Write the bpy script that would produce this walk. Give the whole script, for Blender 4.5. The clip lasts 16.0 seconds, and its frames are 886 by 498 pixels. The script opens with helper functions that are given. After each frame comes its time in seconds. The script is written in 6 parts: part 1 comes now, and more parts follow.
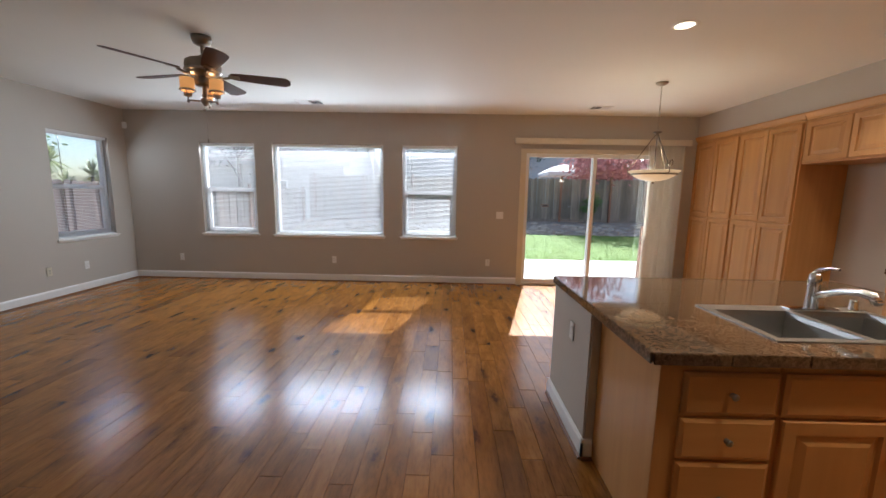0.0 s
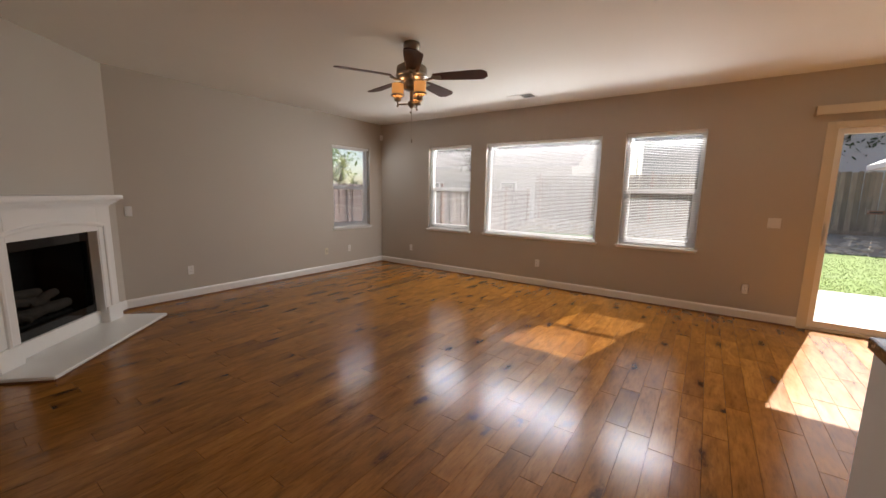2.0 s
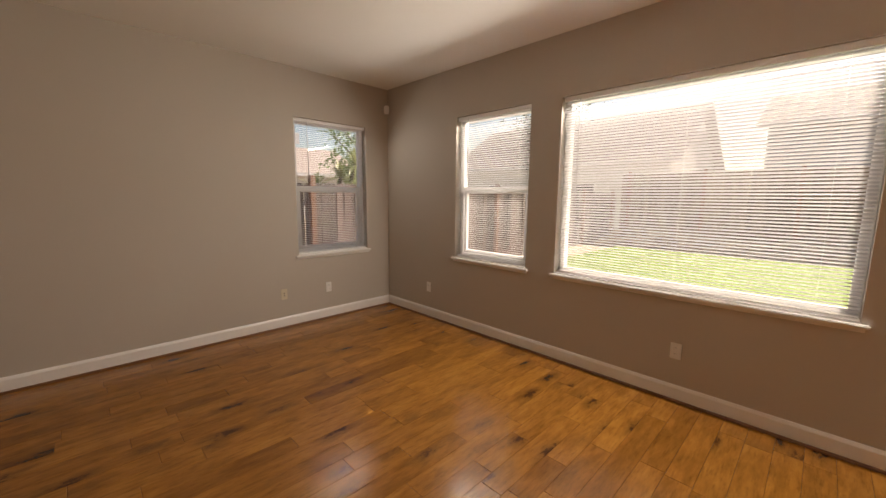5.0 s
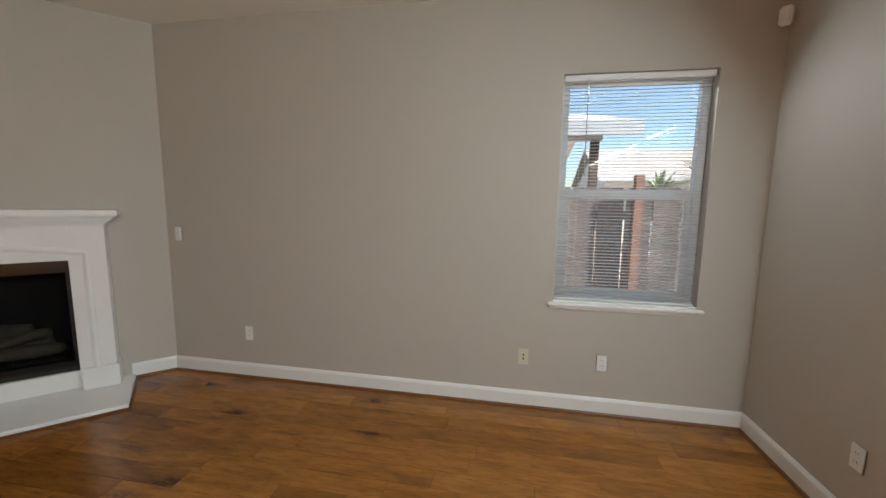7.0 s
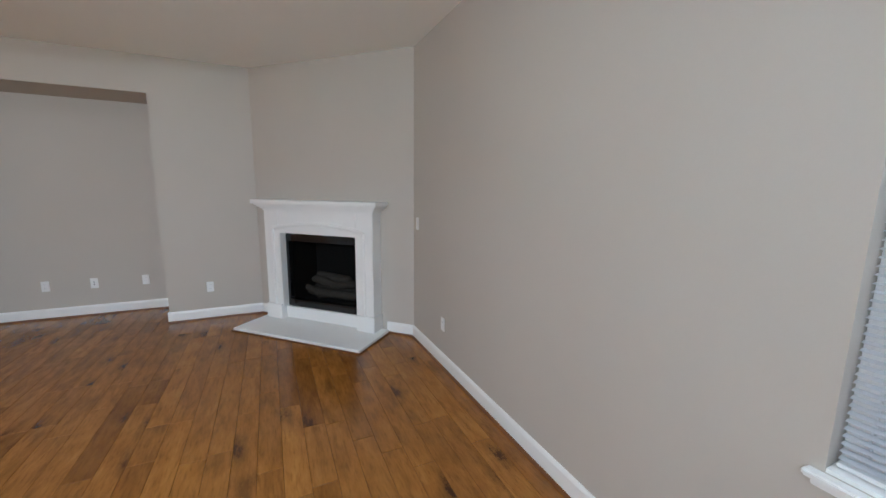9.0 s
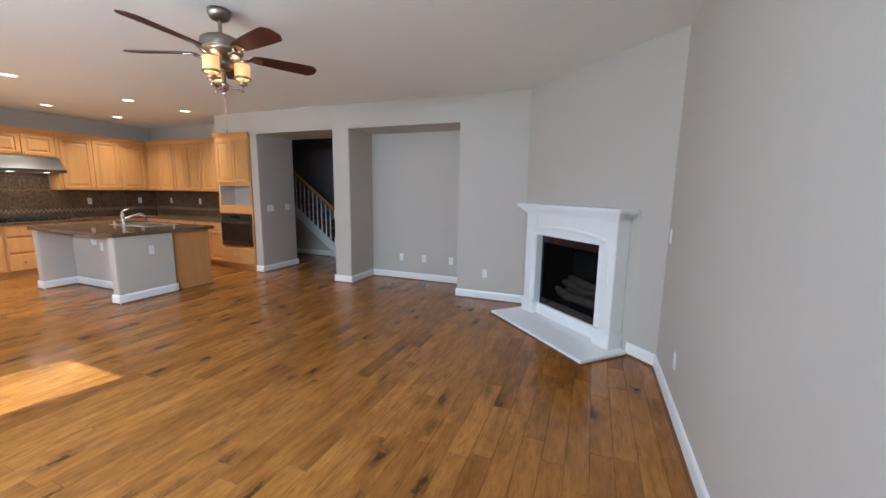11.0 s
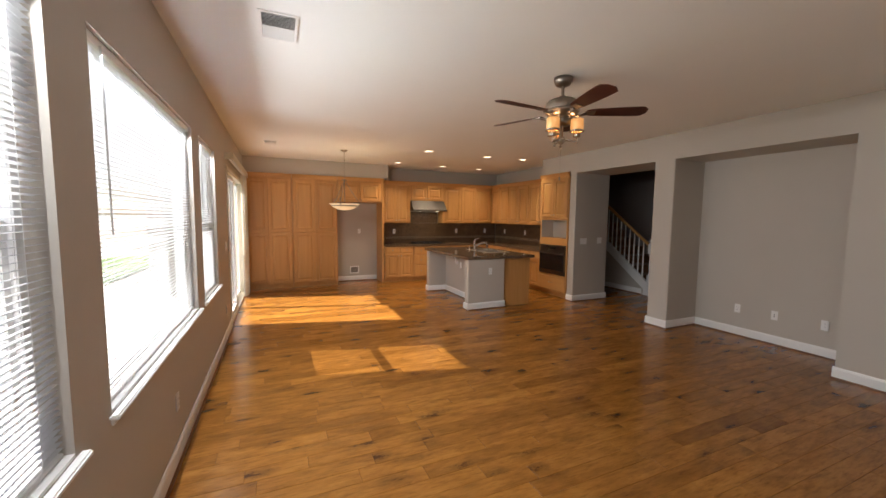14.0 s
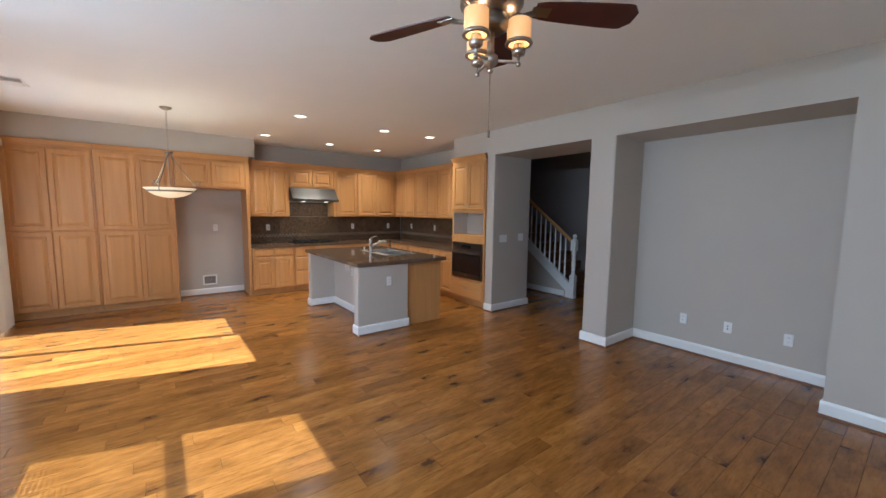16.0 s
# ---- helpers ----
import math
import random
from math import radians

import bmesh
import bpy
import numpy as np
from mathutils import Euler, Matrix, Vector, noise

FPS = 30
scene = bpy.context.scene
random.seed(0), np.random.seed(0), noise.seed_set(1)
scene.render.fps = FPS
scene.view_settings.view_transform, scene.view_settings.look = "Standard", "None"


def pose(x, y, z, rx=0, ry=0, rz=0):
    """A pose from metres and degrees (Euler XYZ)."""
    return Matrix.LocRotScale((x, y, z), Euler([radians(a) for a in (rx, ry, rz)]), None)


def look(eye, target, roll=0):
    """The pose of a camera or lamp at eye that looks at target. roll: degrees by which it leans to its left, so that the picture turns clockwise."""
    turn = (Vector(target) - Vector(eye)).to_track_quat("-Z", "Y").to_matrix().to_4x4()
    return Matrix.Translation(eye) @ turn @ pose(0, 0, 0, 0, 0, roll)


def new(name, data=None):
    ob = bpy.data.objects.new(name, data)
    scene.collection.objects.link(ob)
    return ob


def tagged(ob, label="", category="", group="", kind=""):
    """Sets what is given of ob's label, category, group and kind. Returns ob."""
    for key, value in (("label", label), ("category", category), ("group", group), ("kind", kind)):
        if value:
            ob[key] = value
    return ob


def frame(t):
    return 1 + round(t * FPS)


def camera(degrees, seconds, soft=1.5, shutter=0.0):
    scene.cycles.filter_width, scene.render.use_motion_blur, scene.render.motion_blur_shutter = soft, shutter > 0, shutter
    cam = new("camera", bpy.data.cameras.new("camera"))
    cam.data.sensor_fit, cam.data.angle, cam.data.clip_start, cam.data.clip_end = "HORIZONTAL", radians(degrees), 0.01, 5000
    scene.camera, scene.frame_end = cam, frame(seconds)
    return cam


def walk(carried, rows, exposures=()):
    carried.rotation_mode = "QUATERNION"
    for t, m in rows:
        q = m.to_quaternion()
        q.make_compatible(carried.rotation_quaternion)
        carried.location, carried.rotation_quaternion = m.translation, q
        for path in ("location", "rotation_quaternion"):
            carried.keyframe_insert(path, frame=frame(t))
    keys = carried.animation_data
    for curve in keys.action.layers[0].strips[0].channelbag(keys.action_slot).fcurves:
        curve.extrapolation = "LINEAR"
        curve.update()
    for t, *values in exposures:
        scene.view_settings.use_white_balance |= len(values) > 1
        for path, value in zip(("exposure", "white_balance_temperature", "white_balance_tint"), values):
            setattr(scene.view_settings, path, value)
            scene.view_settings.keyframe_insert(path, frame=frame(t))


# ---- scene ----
cam = camera(99.5, 16.0)
PATH = [
    (0, (0.337, 0.032, 1.461), (0.304, 2.012, 1.178), 1.0),
    (0.5, (0.419, 0.222, 1.453), (-0.023, 2.152, 1.174), 0.9),
    (1, (0.535, 0.366, 1.432), (-0.381, 2.123, 1.163), 0.9),
    (1.5, (0.555, 0.452, 1.422), (-0.557, 2.092, 1.152), 1.1),
    (2, (0.536, 0.600, 1.421), (-0.601, 2.219, 1.128), 1.0),
    (2.5, (0.381, 0.909, 1.412), (-0.709, 2.551, 1.072), 1.1),
    (3, (0.192, 1.355, 1.407), (-0.886, 2.999, 1.043), 1.0),
    (3.2, (0.096, 1.55, 1.428), (-1.0, 3.182, 1.063), 1.0),
    (5.3, (-1.157, 3.531, 1.427), (-2.701, 4.779, 1.183), 0.9),
    (5.5, (-1.304, 3.71, 1.438), (-2.948, 4.821, 1.19), 1.0),
    (6, (-1.69, 4.06, 1.448), (-3.513, 4.838, 1.188), 1.1),
    (6.5, (-2.013, 4.408, 1.47), (-3.993, 4.518, 1.21), 0.8),
    (7, (-2.368, 4.689, 1.439), (-4.32, 4.335, 1.187), 0.8),
    (7.5, (-2.71, 4.972, 1.438), (-4.524, 4.17, 1.177), 0.8),
    (8, (-3.065, 5.193, 1.435), (-4.585, 3.927, 1.137), 0.6),
    (8.3, (-3.251, 5.235, 1.451), (-4.623, 3.813, 1.141), 1.0),
    (8.5, (-3.364, 5.264, 1.462), (-4.624, 3.742, 1.149), 0.8),
    (9, (-3.689, 5.354, 1.482), (-4.518, 3.562, 1.164), 0.7),
    (9.2, (-3.752, 5.356, 1.478), (-4.464, 3.513, 1.165), 0.8),
    (11.3, (-4.392, 5.512, 1.481), (-3.472, 3.762, 1.182), 0.9),
    (11.5, (-4.393, 5.562, 1.469), (-3.359, 3.878, 1.16), 0.9),
    (12, (-4.415, 5.598, 1.504), (-3.035, 4.191, 1.163), 0.7),
    (12.5, (-4.42, 5.64, 1.513), (-2.793, 4.526, 1.176), 0.8),
    (13, (-4.422, 5.665, 1.523), (-2.648, 4.794, 1.215), 0.7),
    (13.5, (-4.434, 5.643, 1.563), (-2.62, 4.835, 1.324), 0.6),
    (14, (-4.367, 5.588, 1.554), (-2.544, 4.782, 1.385), 0.6),
    (14.5, (-4.105, 5.425, 1.558), (-2.295, 4.591, 1.388), 0.5),
    (15, (-3.793, 5.157, 1.54), (-2.052, 4.189, 1.359), 0.5),
    (15.5, (-3.459, 4.841, 1.552), (-1.755, 3.813, 1.358), 0.6),
    (16, (-3.067, 4.585, 1.535), (-1.481, 3.383, 1.336), 0.7),
]
EXPOSURE = [
    (0.0, 1.7, 5700, 7), (0.6, 1.68, 6300, 10), (1.5, 1.62, 6800, 12), (3.2, 1.52, 7200, 15), (5.5, 1.42, 8500, 17), (6.2, 1.44, 8400, 15), (7.0, 1.85, 6200, 3), (8.0, 2.08, 5800, 4), (8.6, 2.17, 5600, 4), (9.1, 2.28, 5400, 4),
    (11.5, 2.58, 5000, 4), (12.5, 2.27, 4850, 4), (13.4, 2.08, 5200, 4), (14.2, 1.8, 6700, 12), (15.2, 1.9, 5400, 5), (16.0, 2.22, 4950, 3),
]
walk(cam, [(t, look(eye, target, roll)) for t, eye, target, roll in PATH], EXPOSURE)

# ---- world, sun and sky ----
SUN = Vector((0.60, 2.33, 2.03)).normalized()
world = bpy.data.worlds.new("sky")
scene.world = world
world.use_nodes = True
wt = world.node_tree
sky = wt.nodes.new("ShaderNodeTexSky")
sky.sky_type = "NISHITA"
sky.sun_disc = False
sky.sun_elevation = math.asin(SUN.z)
sky.sun_rotation = math.atan2(SUN.x, SUN.y)
wt.links.new(sky.outputs["Color"], wt.nodes["Background"].inputs["Color"])
wt.nodes["Background"].inputs["Strength"].default_value = 0.065

sun_data = bpy.data.lights.new("sun", "SUN")
sun_data.energy, sun_data.angle, sun_data.color = 5.0, radians(0.5), (1.0, 0.96, 0.90)
sun = new("sun", sun_data)
sun.matrix_world = look(SUN * 40, (0, 0, 0))

CAN_POWER, FAN_POWER, PENDANT_POWER, HOOD_POWER = 2.3, 0.14, 1.8, 0.3
WARM = (1.0, 0.82, 0.58)
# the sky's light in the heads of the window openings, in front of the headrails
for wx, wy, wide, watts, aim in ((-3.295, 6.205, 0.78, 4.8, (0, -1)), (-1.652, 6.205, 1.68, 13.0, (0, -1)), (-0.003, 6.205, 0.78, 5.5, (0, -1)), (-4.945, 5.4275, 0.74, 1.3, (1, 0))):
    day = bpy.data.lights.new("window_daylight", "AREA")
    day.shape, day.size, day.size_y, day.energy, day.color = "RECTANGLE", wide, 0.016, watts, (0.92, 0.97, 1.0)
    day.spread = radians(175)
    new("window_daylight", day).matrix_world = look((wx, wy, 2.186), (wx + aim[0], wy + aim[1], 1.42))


# ---- materials ----
def mat(name, color=(0.5, 0.5, 0.5), rough=0.5, metal=0.0, var=0.0, pieces=0.0, scale=6.0, bump=0.0, bscale=120.0, vary_rough=0.0, spec=0.5, stretch=(1, 1, 1)):
    """A surface with broad tone variation and fine relief."""
    m = bpy.data.materials.new(name)
    m.use_nodes = True
    nt = m.node_tree
    b = nt.nodes["Principled BSDF"]
    b.inputs["Base Color"].default_value = (*color, 1)
    b.inputs["Roughness"].default_value = rough
    b.inputs["Metallic"].default_value = metal
    b.inputs["Specular IOR Level"].default_value = spec
    geo = nt.nodes.new("ShaderNodeNewGeometry")
    mp = nt.nodes.new("ShaderNodeMapping")
    mp.inputs["Scale"].default_value = stretch
    nt.links.new(geo.outputs["Position"], mp.inputs["Vector"])
    if var:
        n1 = nt.nodes.new("ShaderNodeTexNoise")
        n1.inputs["Scale"].default_value = scale
        n1.inputs["Detail"].default_value = 6
        nt.links.new(mp.outputs["Vector"], n1.inputs["Vector"])
        mix = nt.nodes.new("ShaderNodeMix")
        mix.data_type = "RGBA"
        mix.inputs["A"].default_value = (*[c * (1 - var) for c in color], 1)
        mix.inputs["B"].default_value = (*[min(1, c * (1 + var)) for c in color], 1)
        nt.links.new(n1.outputs["Fac"], mix.inputs["Factor"])
        nt.links.new(mix.outputs["Result"], b.inputs["Base Color"])
        if pieces:
            info = nt.nodes.new("ShaderNodeObjectInfo")
            pr = ramp(nt, [(0.0, (1 - pieces,) * 3), (1.0, (1 + pieces, 1 + pieces * 0.9, 1 + pieces * 0.8))])
            nt.links.new(info.outputs["Random"], pr.inputs["Fac"])
            pm = nt.nodes.new("ShaderNodeMix")
            pm.data_type, pm.blend_type = "RGBA", "MULTIPLY"
            pm.inputs["Factor"].default_value = 1.0
            nt.links.new(mix.outputs["Result"], pm.inputs["A"])
            nt.links.new(pr.outputs["Color"], pm.inputs["B"])
            nt.links.new(pm.outputs["Result"], b.inputs["Base Color"])
        if vary_rough:
            mr = nt.nodes.new("ShaderNodeMapRange")
            mr.inputs["To Min"].default_value = rough - vary_rough
            mr.inputs["To Max"].default_value = rough + vary_rough
            nt.links.new(n1.outputs["Fac"], mr.inputs["Value"])
            nt.links.new(mr.outputs["Result"], b.inputs["Roughness"])
    if bump:
        n2 = nt.nodes.new("ShaderNodeTexNoise")
        n2.inputs["Scale"].default_value = bscale
        n2.inputs["Detail"].default_value = 3
        nt.links.new(mp.outputs["Vector"], n2.inputs["Vector"])
        bp = nt.nodes.new("ShaderNodeBump")
        bp.inputs["Strength"].default_value = bump
        bp.inputs["Distance"].default_value = 0.004
        nt.links.new(n2.outputs["Fac"], bp.inputs["Height"])
        nt.links.new(bp.outputs["Normal"], b.inputs["Normal"])
    return m


def ramp(nt, stops):
    r = nt.nodes.new("ShaderNodeValToRGB")
    els = r.color_ramp.elements
    while len(els) < len(stops):
        els.new(0.5)
    for e, (p, c) in zip(els, stops):
        e.position, e.color = p, (*c, 1)
    return r


def wood_floor_mat(name, source):
    """Hand-scraped maple planks, stained honey brown, with dark knots; source: what tells planks apart."""
    m = bpy.data.materials.new(name)
    m.use_nodes = True
    nt = m.node_tree
    b = nt.nodes["Principled BSDF"]
    link = nt.links.new
    geo = nt.nodes.new("ShaderNodeNewGeometry")
    if source == "object":
        info = nt.nodes.new("ShaderNodeObjectInfo")
        rnd = info.outputs["Random"]
    else:
        rnd = geo.outputs["Random Per Island"]
    mul = nt.nodes.new("ShaderNodeVectorMath")
    mul.operation = "SCALE"
    mul.inputs[0].default_value = (37.0, 53.0, 11.0)
    link(rnd, mul.inputs["Scale"])
    add = nt.nodes.new("ShaderNodeVectorMath")
    link(geo.outputs["Position"], add.inputs[0])
    link(mul.outputs["Vector"], add.inputs[1])
    mp = nt.nodes.new("ShaderNodeMapping")
    mp.inputs["Scale"].default_value = (8.0, 2.0, 8.0)
    link(add.outputs["Vector"], mp.inputs["Vector"])
    grain = nt.nodes.new("ShaderNodeTexNoise")
    grain.inputs["Scale"].default_value = 2.2
    grain.inputs["Detail"].default_value = 7
    grain.inputs["Roughness"].default_value = 0.62
    grain.inputs["Distortion"].default_value = 0.25
    link(mp.outputs["Vector"], grain.inputs["Vector"])
    tone = ramp(nt, [(0.22, (0.190, 0.072, 0.0120)), (0.42, (0.272, 0.110, 0.0195)), (0.58, (0.328, 0.138, 0.0255)), (0.82, (0.410, 0.182, 0.037))])
    link(grain.outputs["Fac"], tone.inputs["Fac"])
    # plank to plank
    pl = ramp(nt, [(0.0, (0.70, 0.65, 0.60)), (0.25, (0.92, 0.90, 0.88)), (0.8, (1.0, 1.0, 1.0)), (1.0, (1.2, 1.22, 1.2))])
    link(rnd, pl.inputs["Fac"])
    m1 = nt.nodes.new("ShaderNodeMix")
    m1.data_type, m1.blend_type = "RGBA", "MULTIPLY"
    m1.inputs["Factor"].default_value = 1.0
    link(tone.outputs["Color"], m1.inputs["A"])
    link(pl.outputs["Color"], m1.inputs["B"])
    # fine pores and scrape marks along the plank
    mp4 = nt.nodes.new("ShaderNodeMapping")
    mp4.inputs["Scale"].default_value = (70.0, 9.0, 70.0)
    link(add.outputs["Vector"], mp4.inputs["Vector"])
    pore = nt.nodes.new("ShaderNodeTexNoise")
    pore.inputs["Scale"].default_value = 1.0
    pore.inputs["Detail"].default_value = 4
    pore.inputs["Roughness"].default_value = 0.7
    link(mp4.outputs["Vector"], pore.inputs["Vector"])
    pr = ramp(nt, [(0.30, (0.70, 0.66, 0.62)), (0.46, (0.98, 0.98, 0.98)), (0.70, (1.12, 1.12, 1.12))])
    link(pore.outputs["Fac"], pr.inputs["Fac"])
    m0 = nt.nodes.new("ShaderNodeMix")
    m0.data_type, m0.blend_type = "RGBA", "MULTIPLY"
    m0.inputs["Factor"].default_value = 1.0
    link(m1.outputs["Result"], m0.inputs["A"])
    link(pr.outputs["Color"], m0.inputs["B"])
    # knots and mineral streaks
    mp2 = nt.nodes.new("ShaderNodeMapping")
    mp2.inputs["Scale"].default_value = (5.6, 2.3, 5.6)
    link(add.outputs["Vector"], mp2.inputs["Vector"])
    warp = nt.nodes.new("ShaderNodeTexNoise")
    warp.inputs["Scale"].default_value = 4.2
    warp.inputs["Detail"].default_value = 5
    warp.inputs["Roughness"].default_value = 0.8
    link(mp2.outputs["Vector"], warp.inputs["Vector"])
    wadd = nt.nodes.new("ShaderNodeVectorMath")
    wadd.operation = "MULTIPLY_ADD"
    link(warp.outputs["Color"], wadd.inputs[0])
    wadd.inputs[1].default_value = (0.62, 0.75, 0.62)
    link(mp2.outputs["Vector"], wadd.inputs[2])
    kn = nt.nodes.new("ShaderNodeTexVoronoi")
    kn.inputs["Scale"].default_value = 1.0
    link(wadd.outputs["Vector"], kn.inputs["Vector"])
    kr = ramp(nt, [(0.0, (0.97, 0.97, 0.97)), (0.11, (0.88, 0.88, 0.88)), (0.17, (0.45, 0.45, 0.45)), (0.30, (0.18, 0.18, 0.18)), (0.50, (0, 0, 0))])
    link(kn.outputs["Distance"], kr.inputs["Fac"])
    m2 = nt.nodes.new("ShaderNodeMix")
    m2.data_type = "RGBA"
    some = ramp(nt, [(0.38, (0.15, 0.15, 0.15)), (0.48, (1, 1, 1))])
    link(kn.outputs["Color"], some.inputs["Fac"])
    few = nt.nodes.new("ShaderNodeMix")
    few.data_type, few.blend_type = "RGBA", "MULTIPLY"
    few.inputs["Factor"].default_value = 1.0
    link(kr.outputs["Color"], few.inputs["A"])
    link(some.outputs["Color"], few.inputs["B"])
    link(few.outputs["Result"], m2.inputs["Factor"])
    link(m0.outputs["Result"], m2.inputs["A"])
    m2.inputs["B"].default_value = (0.050, 0.018, 0.007, 1)
    link(m2.outputs["Result"], b.inputs["Base Color"])
    # scraped relief
    mp3 = nt.nodes.new("ShaderNodeMapping")
    mp3.inputs["Scale"].default_value = (16.0, 4.0, 16.0)
    link(add.outputs["Vector"], mp3.inputs["Vector"])
    wv = nt.nodes.new("ShaderNodeTexNoise")
    wv.inputs["Scale"].default_value = 1.6
    wv.inputs["Detail"].default_value = 3
    link(mp3.outputs["Vector"], wv.inputs["Vector"])
    bp = nt.nodes.new("ShaderNodeBump")
    bp.inputs["Strength"].default_value = 0.12
    bp.inputs["Distance"].default_value = 0.006
    link(wv.outputs["Fac"], bp.inputs["Height"])
    link(bp.outputs["Normal"], b.inputs["Normal"])
    rr = nt.nodes.new("ShaderNodeMapRange")
    rr.inputs["To Min"].default_value, rr.inputs["To Max"].default_value = 0.14, 0.29
    link(grain.outputs["Fac"], rr.inputs["Value"])
    link(rr.outputs["Result"], b.inputs["Roughness"])
    b.inputs["Specular IOR Level"].default_value = 0.40
    return m


def cabinet_wood_mat(name, axis):
    """Clear-coated honey maple, grain along one axis."""
    m = bpy.data.materials.new(name)
    m.use_nodes = True
    nt = m.node_tree
    b = nt.nodes["Principled BSDF"]
    link = nt.links.new
    geo = nt.nodes.new("ShaderNodeNewGeometry")
    info = nt.nodes.new("ShaderNodeObjectInfo")
    mul = nt.nodes.new("ShaderNodeVectorMath")
    mul.operation = "SCALE"
    mul.inputs[0].default_value = (13.0, 17.0, 7.0)
    link(info.outputs["Random"], mul.inputs["Scale"])
    add = nt.nodes.new("ShaderNodeVectorMath")
    link(geo.outputs["Position"], add.inputs[0])
    link(mul.outputs["Vector"], add.inputs[1])
    mp = nt.nodes.new("ShaderNodeMapping")
    s = [14.0, 14.0, 14.0]
    s[axis] = 0.9
    mp.inputs["Scale"].default_value = s
    link(add.outputs["Vector"], mp.inputs["Vector"])
    n = nt.nodes.new("ShaderNodeTexNoise")
    n.inputs["Scale"].default_value = 1.3
    n.inputs["Detail"].default_value = 5
    link(mp.outputs["Vector"], n.inputs["Vector"])
    t = ramp(nt, [(0.3, (0.535, 0.270, 0.086)), (0.55, (0.580, 0.300, 0.100)), (0.75, (0.610, 0.325, 0.112))])
    link(n.outputs["Fac"], t.inputs["Fac"])
    pl = ramp(nt, [(0.0, (0.88, 0.86, 0.83)), (1.0, (1.06, 1.06, 1.05))])
    link(info.outputs["Random"], pl.inputs["Fac"])
    mx = nt.nodes.new("ShaderNodeMix")
    mx.data_type, mx.blend_type = "RGBA", "MULTIPLY"
    mx.inputs["Factor"].default_value = 1.0
    link(t.outputs["Color"], mx.inputs["A"])
    link(pl.outputs["Color"], mx.inputs["B"])
    link(mx.outputs["Result"], b.inputs["Base Color"])
    b.inputs["Roughness"].default_value = 0.38
    bp = nt.nodes.new("ShaderNodeBump")
    bp.inputs["Strength"].default_value = 0.06
    bp.inputs["Distance"].default_value = 0.003
    link(n.outputs["Fac"], bp.inputs["Height"])
    link(bp.outputs["Normal"], b.inputs["Normal"])
    return m


def granite_mat(name, dark, mid, light, rough, scale=38.0):
    m = bpy.data.materials.new(name)
    m.use_nodes = True
    nt = m.node_tree
    b = nt.nodes["Principled BSDF"]
    link = nt.links.new
    geo = nt.nodes.new("ShaderNodeNewGeometry")
    info = nt.nodes.new("ShaderNodeObjectInfo")
    add = nt.nodes.new("ShaderNodeVectorMath")
    mul = nt.nodes.new("ShaderNodeVectorMath")
    mul.operation = "SCALE"
    mul.inputs[0].default_value = (5.0, 9.0, 3.0)
    link(info.outputs["Random"], mul.inputs["Scale"])
    link(geo.outputs["Position"], add.inputs[0])
    link(mul.outputs["Vector"], add.inputs[1])
    n1 = nt.nodes.new("ShaderNodeTexNoise")
    n1.inputs["Scale"].default_value = scale
    n1.inputs["Detail"].default_value = 8
    n1.inputs["Roughness"].default_value = 0.75
    n1.inputs["Distortion"].default_value = 0.6
    link(add.outputs["Vector"], n1.inputs["Vector"])
    r1 = ramp(nt, [(0.36, dark), (0.52, mid), (0.68, light)])
    link(n1.outputs["Fac"], r1.inputs["Fac"])
    n2 = nt.nodes.new("ShaderNodeTexNoise")
    n2.inputs["Scale"].default_value = 7.0
    n2.inputs["Detail"].default_value = 3
    link(add.outputs["Vector"], n2.inputs["Vector"])
    r2 = ramp(nt, [(0.3, (0.72, 0.72, 0.72)), (0.7, (1.12, 1.1, 1.06))])
    link(n2.outputs["Fac"], r2.inputs["Fac"])
    mx = nt.nodes.new("ShaderNodeMix")
    mx.data_type, mx.blend_type = "RGBA", "MULTIPLY"
    mx.inputs["Factor"].default_value = 1.0
    link(r1.outputs["Color"], mx.inputs["A"])
    link(r2.outputs["Color"], mx.inputs["B"])
    link(mx.outputs["Result"], b.inputs["Base Color"])
    b.inputs["Roughness"].default_value = rough
    return m


def glass_mat(name, tint=(1, 1, 1), gloss=0.02, sheen=(0.03, 0.35)):
    m = bpy.data.materials.new(name)
    m.use_nodes = True
    nt = m.node_tree
    nt.nodes.remove(nt.nodes["Principled BSDF"])
    out = nt.nodes["Material Output"]
    tr = nt.nodes.new("ShaderNodeBsdfTransparent")
    tr.inputs["Color"].default_value = (*tint, 1)
    gl = nt.nodes.new("ShaderNodeBsdfGlossy")
    gl.inputs["Roughness"].default_value = gloss
    lw = nt.nodes.new("ShaderNodeLayerWeight")
    lw.inputs["Blend"].default_value = 0.35
    fr = nt.nodes.new("ShaderNodeMapRange")
    fr.inputs["To Min"].default_value, fr.inputs["To Max"].default_value = sheen
    nt.links.new(lw.outputs["Facing"], fr.inputs["Value"])
    mx = nt.nodes.new("ShaderNodeMixShader")
    nt.links.new(fr.outputs["Result"], mx.inputs["Fac"])
    nt.links.new(tr.outputs["BSDF"], mx.inputs[1])
    nt.links.new(gl.outputs["BSDF"], mx.inputs[2])
    nt.links.new(mx.outputs["Shader"], out.inputs["Surface"])
    return m


